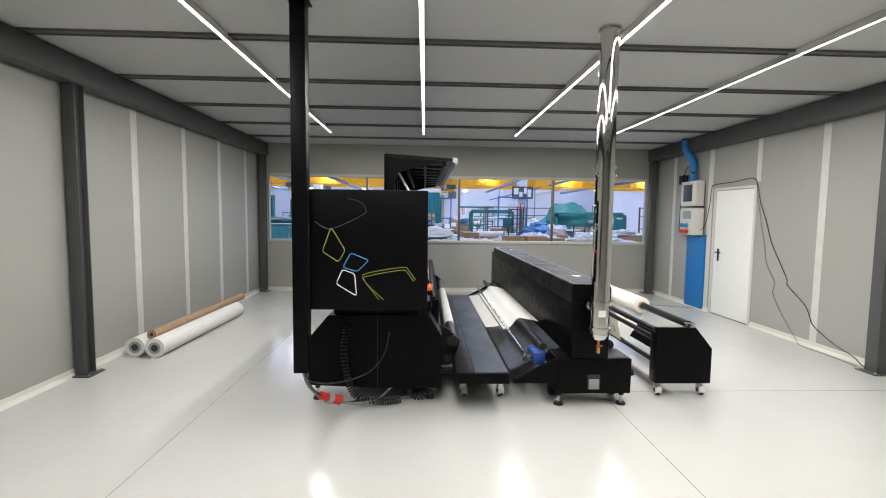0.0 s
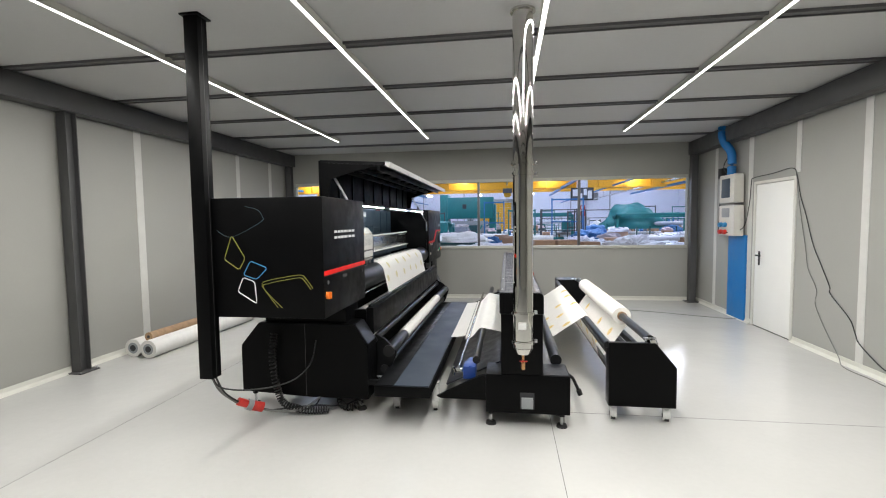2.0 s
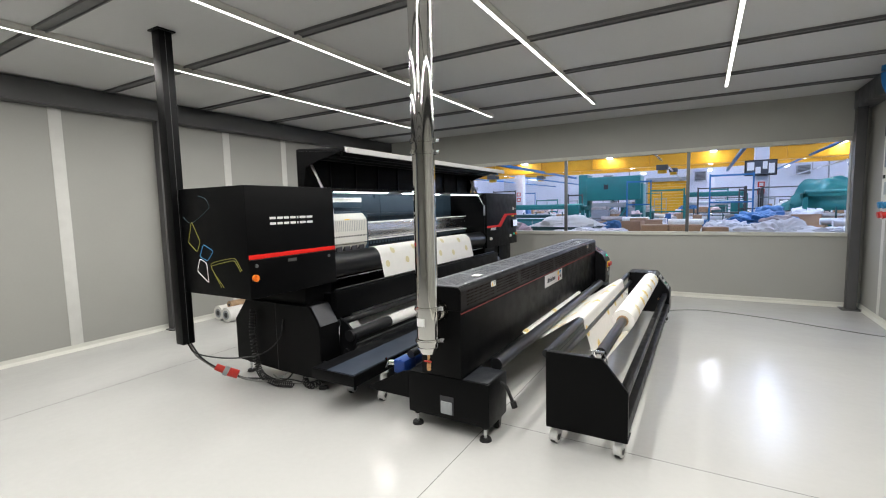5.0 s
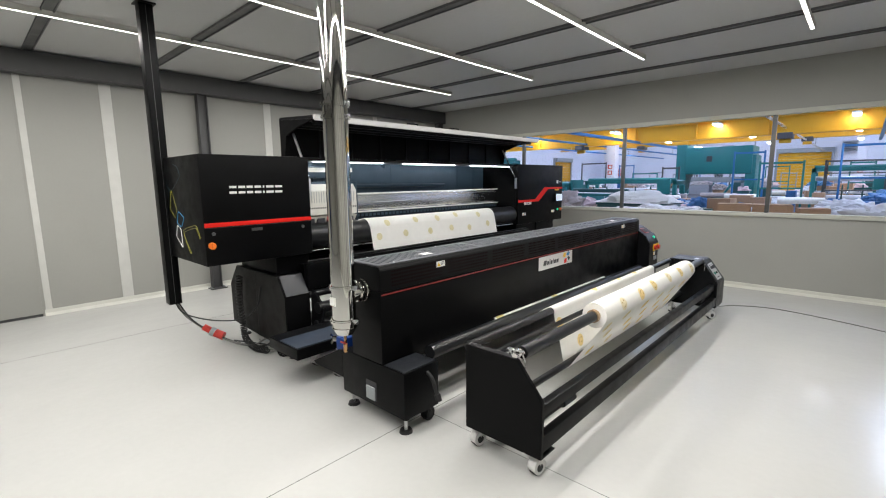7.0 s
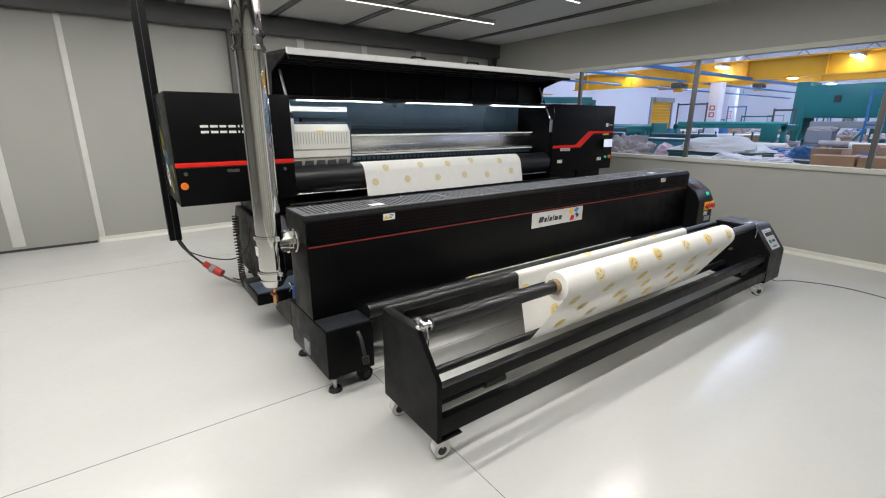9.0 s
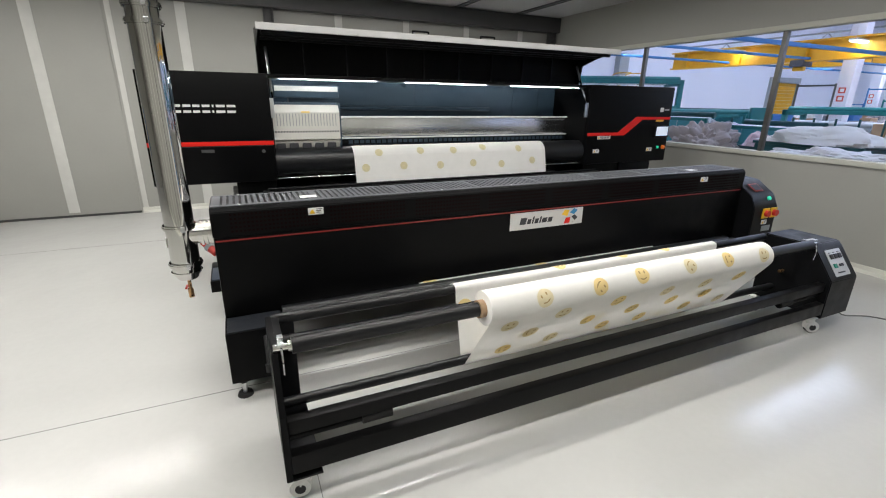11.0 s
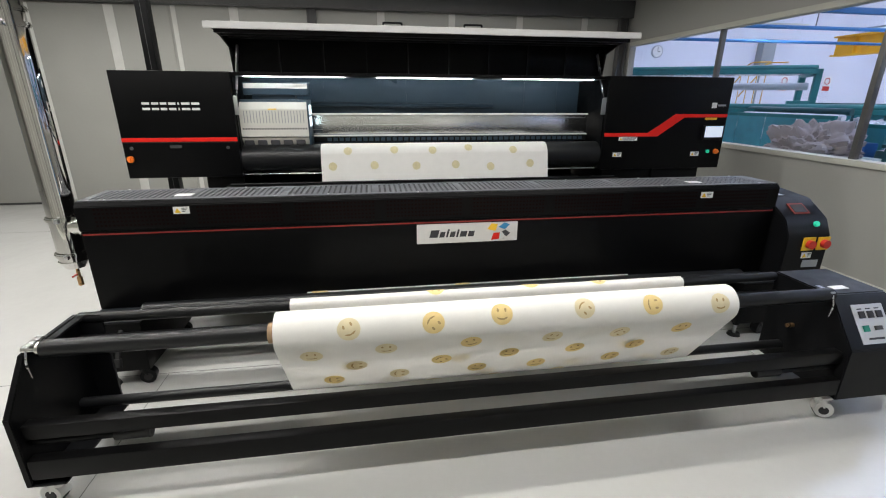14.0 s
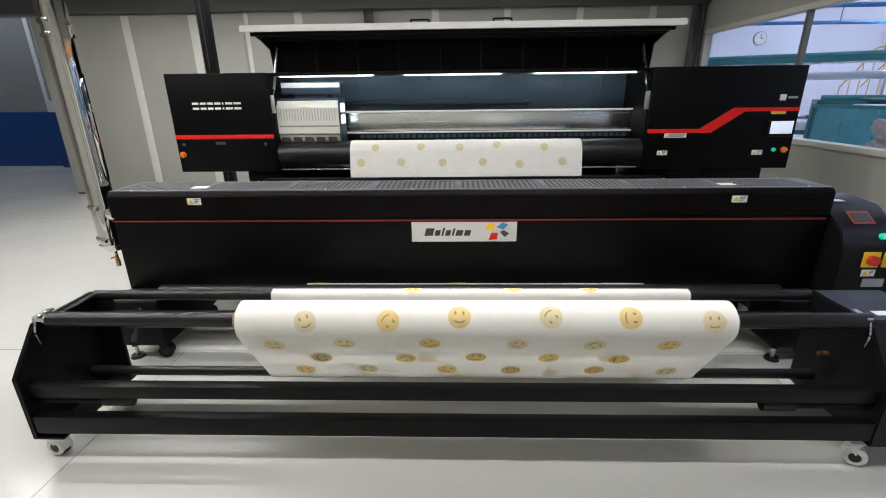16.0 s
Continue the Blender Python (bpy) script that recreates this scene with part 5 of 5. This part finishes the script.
for k, (x, z) in enumerate(((-4.2, 3.3), (2.9, 3.2), (9.5, 3.3))):
    h = thing("air_heater", (x, HY1 - 0.4, z), "grey wall mounted air heater", "heater", "air heaters")
    part("case", box(x - 0.4, x + 0.4, HY1 - 0.5, HY1 - 0.02, z, z + 0.7, 0.02), M_GREYPL, h)
    for i in range(6):
        part("slat", box(x - 0.34, x + 0.34, HY1 - 0.53, HY1 - 0.5, z + 0.06 + i * 0.1, z + 0.11 + i * 0.1, 0.004), M_STEEL_GREY, h)


# big teal press
def teal_press(x, y):
    t = thing("teal_press", (x, y, 0), "large teal industrial press in the hall", "machine")
    part("head", box(x - 1.0, x + 1.1, y - 0.6, y + 0.6, 1.65, 2.62, 0.04), M_TEAL, t)
    part("mast", box(x - 1.35, x - 0.98, y - 0.5, y + 0.5, 0, 2.75, 0.03), M_TEAL, t)
    part("mast", box(x + 0.9, x + 1.2, y - 0.5, y + 0.5, 0, 2.3, 0.03), M_TEAL, t)
    part("bed", box(x - 1.1, x + 1.1, y - 0.7, y + 0.7, 0, 0.9, 0.04), M_DTEAL, t)
    part("platen", box(x - 0.8, x + 0.8, y - 0.5, y + 0.5, 1.35, 1.55, 0.02), M_GREYPL, t)
    part("ram", cyl((x, y, 1.5), (x, y, 1.7), 0.15, 20), M_STEEL, t)
    part("opening", box(x - 0.3, x - 0.12, y - 0.61, y - 0.6, 2.1, 2.3, 0), M_INK, t)
    for k in range(4):
        part("strut", cyl((x - 0.9 + k * 0.6, y - 0.65, 0.9), (x - 0.6 + k * 0.6, y - 0.65, 1.35), 0.04, 8), M_TEAL, t)


teal_press(-0.1, 21.5)


def roller_frame(x, y, length, h, label, turn=0.0):
    """A teal textile machine: two end frames, rollers and rails."""
    t = thing("textile_machine", (x, y, 0), label, "machine", "hall machines")
    t.rotation_euler = (0, 0, radians(turn))
    for e in (0, length):
        part("end_frame", boxes([(x + e - 0.06, x + e + 0.06, y - 0.5, y - 0.38, 0, h), (x + e - 0.06, x + e + 0.06, y + 0.38, y + 0.5, 0, h), (x + e - 0.06, x + e + 0.06, y - 0.5, y + 0.5, h - 0.15, h), (x + e - 0.06, x + e + 0.06, y - 0.5, y + 0.5, 0.6, 0.75)], 0.01), M_TEAL, t)
    for dy, z, r, m in ((-0.3, h + 0.02, 0.07, M_TEAL), (0.3, h - 0.05, 0.06, M_STEEL), (0, h - 0.35, 0.08, M_SHEETW), (-0.42, 1.0, 0.05, M_STEEL), (0.2, 0.8, 0.1, M_SHEETW)):
        part("roller", cyl((x, y + dy, z), (x + length, y + dy, z), r, 16), m, t)
    for z in (0.65, h - 0.1):
        part("rail", box(x, x + length, y - 0.5, y - 0.44, z, z + 0.09, 0.005), M_TEAL, t)
    for k in range(int(length / 0.5)):
        part("upright", box(x + 0.25 + k * 0.5, x + 0.29 + k * 0.5, y - 0.5, y - 0.46, 0.74, 1.25, 0.003), M_DTEAL, t)
    part("control", box(x + length - 0.5, x + length - 0.1, y - 0.62, y - 0.5, 1.0, 1.5, 0.02), M_TEAL, t)


roller_frame(-6.9, 11.4, 4.2, 2.15, "long teal textile machine with white rollers", 62)
roller_frame(-4.9, 12.9, 3.6, 1.35, "teal textile winding machine in the hall", 58)
roller_frame(-3.6, 18.5, 3.0, 1.45, "teal conveyor frame in the hall")
roller_frame(6.0, 20.0, 3.0, 1.7, "teal textile machine under a green cover")
roller_frame(2.6, 22.5, 2.0, 1.8, "teal textile frame in the hall")
M_NET = mat("teal guard sheet", (0.06, 0.30, 0.34), 0.5, 0, 0.25, 5, 0.1, 60)
for gx, gy, gw, gh, gt in ((-4.6, 12.6, 2.4, 1.28, 8), (-2.3, 13.6, 1.8, 1.15, -5), (-5.4, 14.6, 2.6, 1.35, 12)):
    gd = thing("machine_guard", (gx, gy, 0), "teal guard panel of a textile machine in the hall", "guard", "machine guards")
    part("frame", boxes([(gx, gx + 0.05, gy - 0.03, gy + 0.03, 0, gh), (gx + gw, gx + gw + 0.05, gy - 0.03, gy + 0.03, 0, gh), (gx + 0.05, gx + gw, gy - 0.03, gy + 0.03, gh - 0.06, gh), (gx + 0.05, gx + gw, gy - 0.03, gy + 0.03, 0.3, 0.36)]), M_TEAL, gd)
    for k in range(4):
        w0 = gx + 0.05 + k * (gw - 0.05) / 4
        part("guard_sheet", box(w0 + 0.01, w0 + (gw - 0.05) / 4 - 0.01, gy - 0.008, gy + 0.008, 0.36, gh - 0.06, 0), M_NET, gd)
    for k in range(3):
        part("roller", cyl((gx + 0.1, gy + 0.25 + k * 0.16, gh - 0.15 + 0.1 * k), (gx + gw - 0.1, gy + 0.25 + k * 0.16, gh - 0.15 + 0.1 * k), 0.06, 14), (M_STEEL, M_SHEETW, M_DTEAL)[k], gd)
    for dx in (0.06, gw - 0.06):
        part("roller_stand", box(gx + dx - 0.03, gx + dx + 0.03, gy + 0.2, gy + 0.65, 0, gh - 0.1, 0.004), M_DTEAL, gd)
    gd.rotation_euler = (0, 0, radians(gt))
st = thing("yellow_stairs", (-7.0, 15.5, 0), "yellow tubular stair rail beside the machine", "stairs")
for dy in (0, 0.7):
    part("hand_rail", tube([(-7.2, 15.6 + dy, 1.6), (-6.4, 15.6 + dy, 2.4), (-6.1, 15.6 + dy, 2.75), (-5.2, 15.6 + dy, 2.75)], 0.02, 8), M_CRANE, st)
for k in range(6):
    part("post", cyl((-7.2 + k * 0.38, 15.6, 0.0), (-7.2 + k * 0.38, 15.6, min(2.7, 1.6 + k * 0.35)), 0.013, 8), M_CRANE, st)
st.location = (-12.4, 19.2, 0)
CX, CY, CZ = HX0, 17.25, 3.35
ck = thing("wall_clock", (CX + 0.02, CY, CZ), "round wall clock with a pale face", "clock")
part("case", cyl((CX, CY, CZ), (CX + 0.07, CY, CZ), 0.24, 32), M_GREYPL, ck)
part("face", cyl((CX + 0.07, CY, CZ), (CX + 0.075, CY, CZ), 0.21, 32), M_LABEL, ck)
part("minute_pointer", box(CX + 0.075, CX + 0.079, CY - 0.012, CY + 0.012, CZ, CZ + 0.17, 0), M_INK, ck)
part("hour_pointer", box(CX + 0.075, CX + 0.079, CY, CY + 0.11, CZ - 0.015, CZ + 0.015, 0), M_INK, ck)
for y in (23.6, 25.8):
    s = thing("prohibition_sign", (HX0 + 0.02, y, 2.0), "white and red prohibition sign on the wall", "sign", "wall signs")
    part("board", box(HX0 + 0.002, HX0 + 0.012, y - 0.2, y + 0.2, 1.85, 2.5, 0), M_LABEL, s)
    part("bar", box(HX0 + 0.012, HX0 + 0.015, y - 0.18, y + 0.18, 1.87, 2.06, 0), M_REDPL, s)
    bm = bmesh.new()
    bm_tube(bm, [Vector((HX0 + 0.016, y + 0.13 * math.cos(a * 0.314), 2.28 + 0.13 * math.sin(a * 0.314))) for a in range(20)], 0.018, 6, True)
    part("ring", bm, M_REDPL, s)
jb = thing("junction_box", (HX0 + 0.15, 22.2, 2.7), "grey electrical box on the wall corner", "box")
part("case", box(HX0, HX0 + 0.35, 21.9, 22.5, 2.9, 3.9, 0.01), M_GREYPL, jb)
part("conduit", cyl((HX0 + 0.1, 22.2, 0), (HX0 + 0.1, 22.2, 2.9), 0.04, 8), M_GREYPL, jb)


def heap(name, x, y, z, sx, sy, sz, m, label, category, seed, rough=1.0, group="", crisp=False):
    """A soft heap: a half ball pushed about by noise, with folds."""
    bm = bmesh.new()
    bmesh.ops.create_uvsphere(bm, u_segments=88 if crisp else 48, v_segments=56 if crisp else 30, radius=1)
    for v in bm.verts:
        c = v.co.copy()
        if crisp:
            f = 0.82 + 0.35 * noise.noise(c * 1.5 + Vector((seed, 0, 0))) + 0.42 * abs(noise.noise(c * 2.6 + Vector((0, seed, 0)))) + 0.26 * abs(noise.noise(c * 5.5 + Vector((0, 0, seed)))) + 0.10 * abs(noise.noise(c * 11 + Vector((seed, seed, 0))))
        else:
            f = 1 + 0.30 * rough * noise.noise(c * 1.6 + Vector((seed, 0, 0))) + 0.22 * rough * (0.5 - abs(noise.noise(c * 2.4 + Vector((0, seed, 0))))) + 0.07 * rough * (0.4 - abs(noise.noise(c * 5 + Vector((0, 0, seed)))))
        c = c * f
        c.z = max(0.0, c.z)
        v.co = Vector((x + c.x * sx, y + c.y * sy, z + c.z * sz))
    bmesh.ops.remove_doubles(bm, verts=bm.verts, dist=0.002)
    return solid(name, bm, m, label, category, group)


def work_table(x0, x1, y0, y1, h, m, label):
    t = thing("work_table", ((x0 + x1) / 2, (y0 + y1) / 2, 0), label, "table", "hall tables")
    part("tabletop", box(x0, x1, y0, y1, h - 0.05, h, 0.005), m, t)
    for x in (x0 + 0.05, x1 - 0.05):
        for y in (y0 + 0.05, y1 - 0.05):
            part("leg", box(x - 0.03, x + 0.03, y - 0.03, y + 0.03, 0, h - 0.05, 0.003), M_DTEAL, t)
    return t


def cart(x0, x1, y0, y1, h, m, label):
    c = thing("bin", ((x0 + x1) / 2, (y0 + y1) / 2, 0), label, "bin", "hall bins")
    part("tub", box(x0, x1, y0, y1, 0.1, h, 0.02), m, c)
    part("rim", boxes([(x0 - 0.02, x1 + 0.02, y0 - 0.02, y0 + 0.03, h, h + 0.04), (x0 - 0.02, x1 + 0.02, y1 - 0.03, y1 + 0.02, h, h + 0.04)]), M_DTEAL, c)
    for x in (x0 + 0.08, x1 - 0.08):
        part("wheel", cyl((x - 0.02, y0 + 0.1, 0.05), (x + 0.02, y0 + 0.1, 0.05), 0.05, 14), M_RUBBER, c)
    return c


def carton(x, y, z, sx, sy, sz, turn, label):
    bm = bmesh.new()
    bm_box(bm, -sx / 2, sx / 2, -sy / 2, sy / 2, 0, sz, 0.006)
    o = finish("carton", bm, M_CARD)
    o.matrix_basis = pose(x, y, z, 0, 0, turn)
    ORIGIN[o] = Vector((x, y, z))
    t = bmesh.new()
    bm_box(t, -0.03, 0.03, -sy / 2 - 0.001, sy / 2 + 0.001, sz, sz + 0.002)
    q = finish("tape", t, M_KRAFT)
    q.parent = o
    return tagged(o, label, "carton", "cartons")


work_table(-2.2, -0.5, 10.8, 12.2, 0.78, M_DTEAL, "dark teal work table with a fabric heap")
heap("fabric_heap", -1.15, 11.5, 0.78, 0.62, 0.50, 0.42, M_LINEN, "heap of crumpled grey-mauve fabric on the table", "fabric heap", 3.1, 1.9, "", True)
cart(-0.3, 1.1, 11.6, 12.6, 0.98, M_DTEAL, "dark teal fabric bin with pale cloth on it")
heap("cloth_pile", 0.4, 12.1, 1.02, 0.7, 0.5, 0.22, M_CLOTH, "pale cloth lying over a bin", "fabric heap", 5.2, 1.2)
rnd = random.Random(5)
PAL = [(1.3, 10.9, 0.9, 0.55, 0.92), (2.9, 10.8, 0.9, 0.6, 0.9), (4.3, 11.0, 0.8, 0.6, 0.88), (0.4, 14.2, 0.8, 0.6, 0.9), (2.2, 13.4, 0.9, 0.7, 0.85), (3.8, 13.8, 0.8, 0.6, 0.8), (5.6, 13.0, 0.9, 0.6, 0.85), (7.2, 12.4, 0.9, 0.6, 0.9), (-3.2, 15.0, 0.8, 0.6, 0.9), (-2.0, 16.5, 0.7, 0.6, 0.9), (1.4, 17.3, 0.8, 0.6, 0.8), (4.6, 17.0, 0.9, 0.7, 0.9), (7.4, 16.2, 0.9, 0.7, 1.0), (9.4, 14.5, 0.9, 0.8, 0.9)]
for k, (x, y, sx, sy, h) in enumerate(PAL):
    p = thing("pallet_load", (x, y, 0), "pallet load wrapped in white plastic sheet", "pallet", "wrapped pallets")
    for i in range(5):
        part("pallet_board", box(x - sx * 0.8, x + sx * 0.8, y - sy * 0.8 + i * sy * 0.36, y - sy * 0.8 + i * sy * 0.36 + 0.1, 0.1, 0.13, 0), M_CARD, p)
    for i in range(3):
        part("pallet_block", box(x - sx * 0.8 + i * sx * 0.75, x - sx * 0.8 + i * sx * 0.75 + 0.1, y - sy * 0.8, y + sy * 0.74, 0, 0.1, 0), M_CARD, p)
    part("load", box(x - sx * 0.82, x + sx * 0.82, y - sy * 0.8, y + sy * 0.8, 0.13, h - 0.05, 0.03), (M_CARD, M_CARD, M_SHEETW, M_CRATEG)[k % 4], p)
    if k % 3 == 1:
        for i in range(3):
            w_ = 0.28 + 0.1 * rnd.random()
            carton(x - sx * 0.55 + i * sx * 0.55, y - 0.1, h - 0.05, w_ * 1.3, w_, 0.14 + 0.16 * rnd.random(), rnd.uniform(-12, 12), "brown cardboard box on a pallet load")
        continue
    heap("plastic_sheet", x, y, h - 0.06, sx * 0.86, sy * 0.82, 0.17 + 0.07 * (k % 3), M_SHEETW if k % 4 != 3 else M_BLUEBAG, "crumpled white plastic sheet over a pallet load" if k % 4 != 3 else "crumpled blue plastic sheet over a pallet load", "plastic sheet", 1.7 * k, 1.4, "plastic sheets", True)
for k in range(34):
    y = rnd.uniform(14.5, 30)
    x = rnd.uniform(-1.5 - (y - 9) * 0.25, 4 + (y - 9) * 0.45)
    z = 0.0
    s = rnd.uniform(0.35, 0.75)
    for i in range(rnd.choice((1, 2, 2))):
        sz = rnd.uniform(0.35, 0.62)
        carton(x, y, z, s * 1.3, s, sz, rnd.uniform(-20, 20), "brown cardboard box in the hall")
        z += sz
    if k % 3 == 0:
        heap("sack", x, y, z, 0.36, 0.32, 0.24, (M_SHEETW, M_BLUEBAG, M_LINEN)[k // 3 % 3], ("white plastic sack on boxes", "blue plastic sack on boxes", "grey fabric bundle on boxes")[k // 3 % 3], "sack", 0.9 * k, 1.2, "sacks", True)
heap("green_cover", 6.75, 20.4, 1.15, 1.15, 0.7, 0.95, M_TEAL, "dark green tarpaulin over a machine", "cover", 8.0, 0.8)
for x, y in ((3.0, 19.5), (9.2, 18.0), (5.0, 21.0)):
    rk = thing("steel_rack", (x, y, 0), "dark steel storage rack in the hall", "rack", "racks")
    for dx in (0, 1.4):
        for dy in (0, 0.6):
            part("upright", box(x + dx, x + dx + 0.05, y + dy, y + dy + 0.05, 0, 2.0, 0), M_STEEL_GREY, rk)
    for z in (0.5, 1.1, 1.6, 1.95):
        part("shelf", box(x, x + 1.45, y, y + 0.65, z, z + 0.03, 0), M_STEEL_GREY, rk)

# small clutter through the hall
KINDS = [(M_CRATEB, "blue plastic crate with stock in the hall", "crate"), (M_CRATEG, "grey plastic crate in the hall", "crate"), (M_WOODP, "wooden crate in the hall", "crate"), (M_DTEAL, "dark teal machine housing in the hall", "housing"), (M_SHEETW, "white wrapped bale in the hall", "bale"), (M_CARD, "brown cardboard box in the hall", "carton")]
for k in range(170):
    y = 12.6 + 27 * (k / 170) ** 1.15 + rnd.uniform(-0.5, 0.5)
    x = rnd.uniform(-1.0 - (y - 9) * 0.42, 4 + (y - 9) * 0.42)
    m, lab, cat = KINDS[rnd.randrange(len(KINDS))]
    sx, sy, sz = rnd.uniform(0.25, 0.75), rnd.uniform(0.25, 0.6), rnd.uniform(0.55, 1.0 if y < 17 else 1.35)
    o = solid(cat, box(x - sx / 2, x + sx / 2, y - sy / 2, y + sy / 2, 0, sz, 0.02), m, lab, cat, cat + "s")
    for i in range(2):
        part("band", box(x - sx / 2 - 0.004, x + sx / 2 + 0.004, y - sy / 2 - 0.004, y + sy / 2 + 0.004, sz * (0.3 + 0.4 * i), sz * (0.3 + 0.4 * i) + 0.03, 0), M_STEEL_GREY if m is not M_CARD else M_KRAFT, o)
    if k % 2 == 0:
        heap("bundle", x, y, sz, sx * 0.5, sy * 0.5, rnd.uniform(0.10, 0.24), (M_CLOTH, M_SHEETW, M_PINK, M_BLUEBAG, M_LINEN)[k // 2 % 5], ("folded white cloth on a crate", "crumpled white plastic on a crate", "pale pink cloth on a crate", "blue plastic sack on a crate", "grey cloth bundle on a crate")[k // 2 % 5], "bundle", 0.37 * k, 1.5, "bundles")
for k in range(30):
    y = rnd.uniform(17, 40)
    x = rnd.uniform(-1.0 - (y - 9) * 0.42, 4 + (y - 9) * 0.42)
    h, w = rnd.uniform(1.5, 2.5), rnd.uniform(0.5, 1.6)
    solid("loom_gantry", boxes([(x - 0.025, x + 0.025, y - 0.025, y + 0.025, 0, h), (x + w - 0.025, x + w + 0.025, y - 0.025, y + 0.025, 0, h), (x + 0.025, x + w - 0.025, y - 0.02, y + 0.02, h - 0.09, h - 0.03), (x + 0.025, x + w - 0.025, y - 0.015, y + 0.015, h * 0.6, h * 0.6 + 0.05)], 0.003), (M_TEAL, M_STEEL_GREY, M_GREYPL, M_BLUEP)[k % 4], ("teal loom gantry standing in the hall", "dark steel loom gantry standing in the hall", "grey loom gantry standing in the hall", "blue loom gantry standing in the hall")[k % 4], "gantry", "loom gantries")
for k in range(12):
    y = rnd.uniform(14.5, 24)
    x = rnd.uniform(-1, 6.5)
    w = rnd.uniform(0.3, 0.6)
    bm = bmesh.new()
    bm_cyl(bm, (x - w, y, 0.92), (x + w, y + rnd.uniform(-0.1, 0.1), 0.92), 0.085, 18)
    r = solid("cloth_roll", bm, (M_CLOTH, M_SHEETW, M_LINEN)[k % 3], ("white cloth roll on trestles", "plastic wrapped cloth roll on trestles", "grey cloth roll on trestles")[k % 3], "cloth roll", "cloth rolls")
    for e in (-0.8 * w, 0.8 * w):
        part("trestle", box(x + e - 0.03, x + e + 0.03, y - 0.2, y + 0.2, 0, 0.836, 0.003), M_WOODP, r)
# lattice beams and service runs under the hall roof
for k, y in enumerate((16.0, 27.0, 36.0)):
    lb_ = thing("roof_truss", (0, y, 4.0), "grey steel lattice truss spanning the hall", "truss", "roof trusses")
    for z in (3.72 + 0.12 * k, 4.3 + 0.12 * k):
        part("chord", box(HX0, HX1, y - 0.04, y + 0.04, z, z + 0.07, 0), M_GREYPL, lb_)
    for i in range(28):
        x = HX0 + 0.5 + i * 1.1
        part("diagonal", cyl((x, y, 3.78 + 0.12 * k), (x + (0.55 if i % 2 else -0.55), y, 4.32 + 0.12 * k), 0.022, 6), M_GREYPL, lb_)
for k, (x, z, m) in enumerate(((-6.0, 3.15, M_BLUEP), (1.6, 3.3, M_STEEL), (6.6, 3.15, M_BLUEP), (8.8, 3.25, M_STEEL), (-9.0, 3.2, M_BLUEP))):
    sp = thing("service_pipe", (x, 26, z), "blue compressed air pipe under the hall roof" if m is M_BLUEP else "bright steel conduit under the hall roof", "pipe", "service pipes")
    part("run", cyl((x, 11.0, z), (x, HY1 - 0.1, z), 0.045, 8), m, sp)
    for y in (16.04, 27.04, 36.04):
        part("drop", cyl((x, y, z + 0.04), (x, y, 3.75), 0.012, 6), M_STEEL_GREY, sp)

# ---- hall beyond the open side ----
structure("dado_wall", box(-6.6, -6.3, -14, 6, 0, 1.25, 0), M_DADO, "deep blue painted dado of the side hall", "wall")
structure("side_hall_wall", box(-6.62, -6.32, -14, 6, 1.25, 5.0, 0), M_HGREY, "grey concrete wall of the side hall", "wall")
structure("side_hall_wall_north", box(-6.6, XL - 0.12, 6.0, 6.3, 0, 5.0, 0), M_HGREY, "grey wall of the side hall", "wall")
structure("side_hall_wall_south", box(-6.6, 8, -14.3, -14, 0, 5.0, 0), M_HGREY, "grey wall of the side hall", "wall")
structure("side_hall_wall_east", box(8, 8.3, -14, YF - 0.1, 0, 5.0, 0), M_HGREY, "grey wall of the side hall", "wall")
structure("side_hall_ceiling", box(-6.6, 8.3, -14.3, 6.3, 5.0, 5.2, 0), M_HGREY, "grey ceiling of the side hall", "ceiling")
pil = thing("wall_pilaster", (-6.2, -3.0, 0), "white painted pilaster with a conduit", "pilaster")
part("shaft", box(-6.3, -6.0, -3.35, -2.75, 1.25, 4.9, 0.01), M_HWALL, pil)
part("base", box(-6.3, -6.0, -3.35, -2.75, 0, 1.25, 0.01), M_DADO, pil)
part("conduit", cyl((-5.97, -3.2, 1.5), (-5.97, -3.2, 4.9), 0.025, 8), M_GREYPL, pil)
part("switch_box", box(-6.0, -5.92, -3.05, -2.85, 1.5, 1.68, 0.004), M_KRAFT, pil)
# unseen lamp, added high above the opening to brighten the side hall
sl = thing("side_hall_fill_lamp", (-5.0, -4.0, 4.9), "long fill lamp, added out of view to light the side hall", "lamp")
part("housing", box(-5.1, -4.9, -8, -1, 4.95, 4.995, 0.003), M_BEIGE, sl)
part("tube", box(-5.05, -4.95, -7.9, -1.1, 4.92, 4.949, 0.002), M_HALLLED, sl)
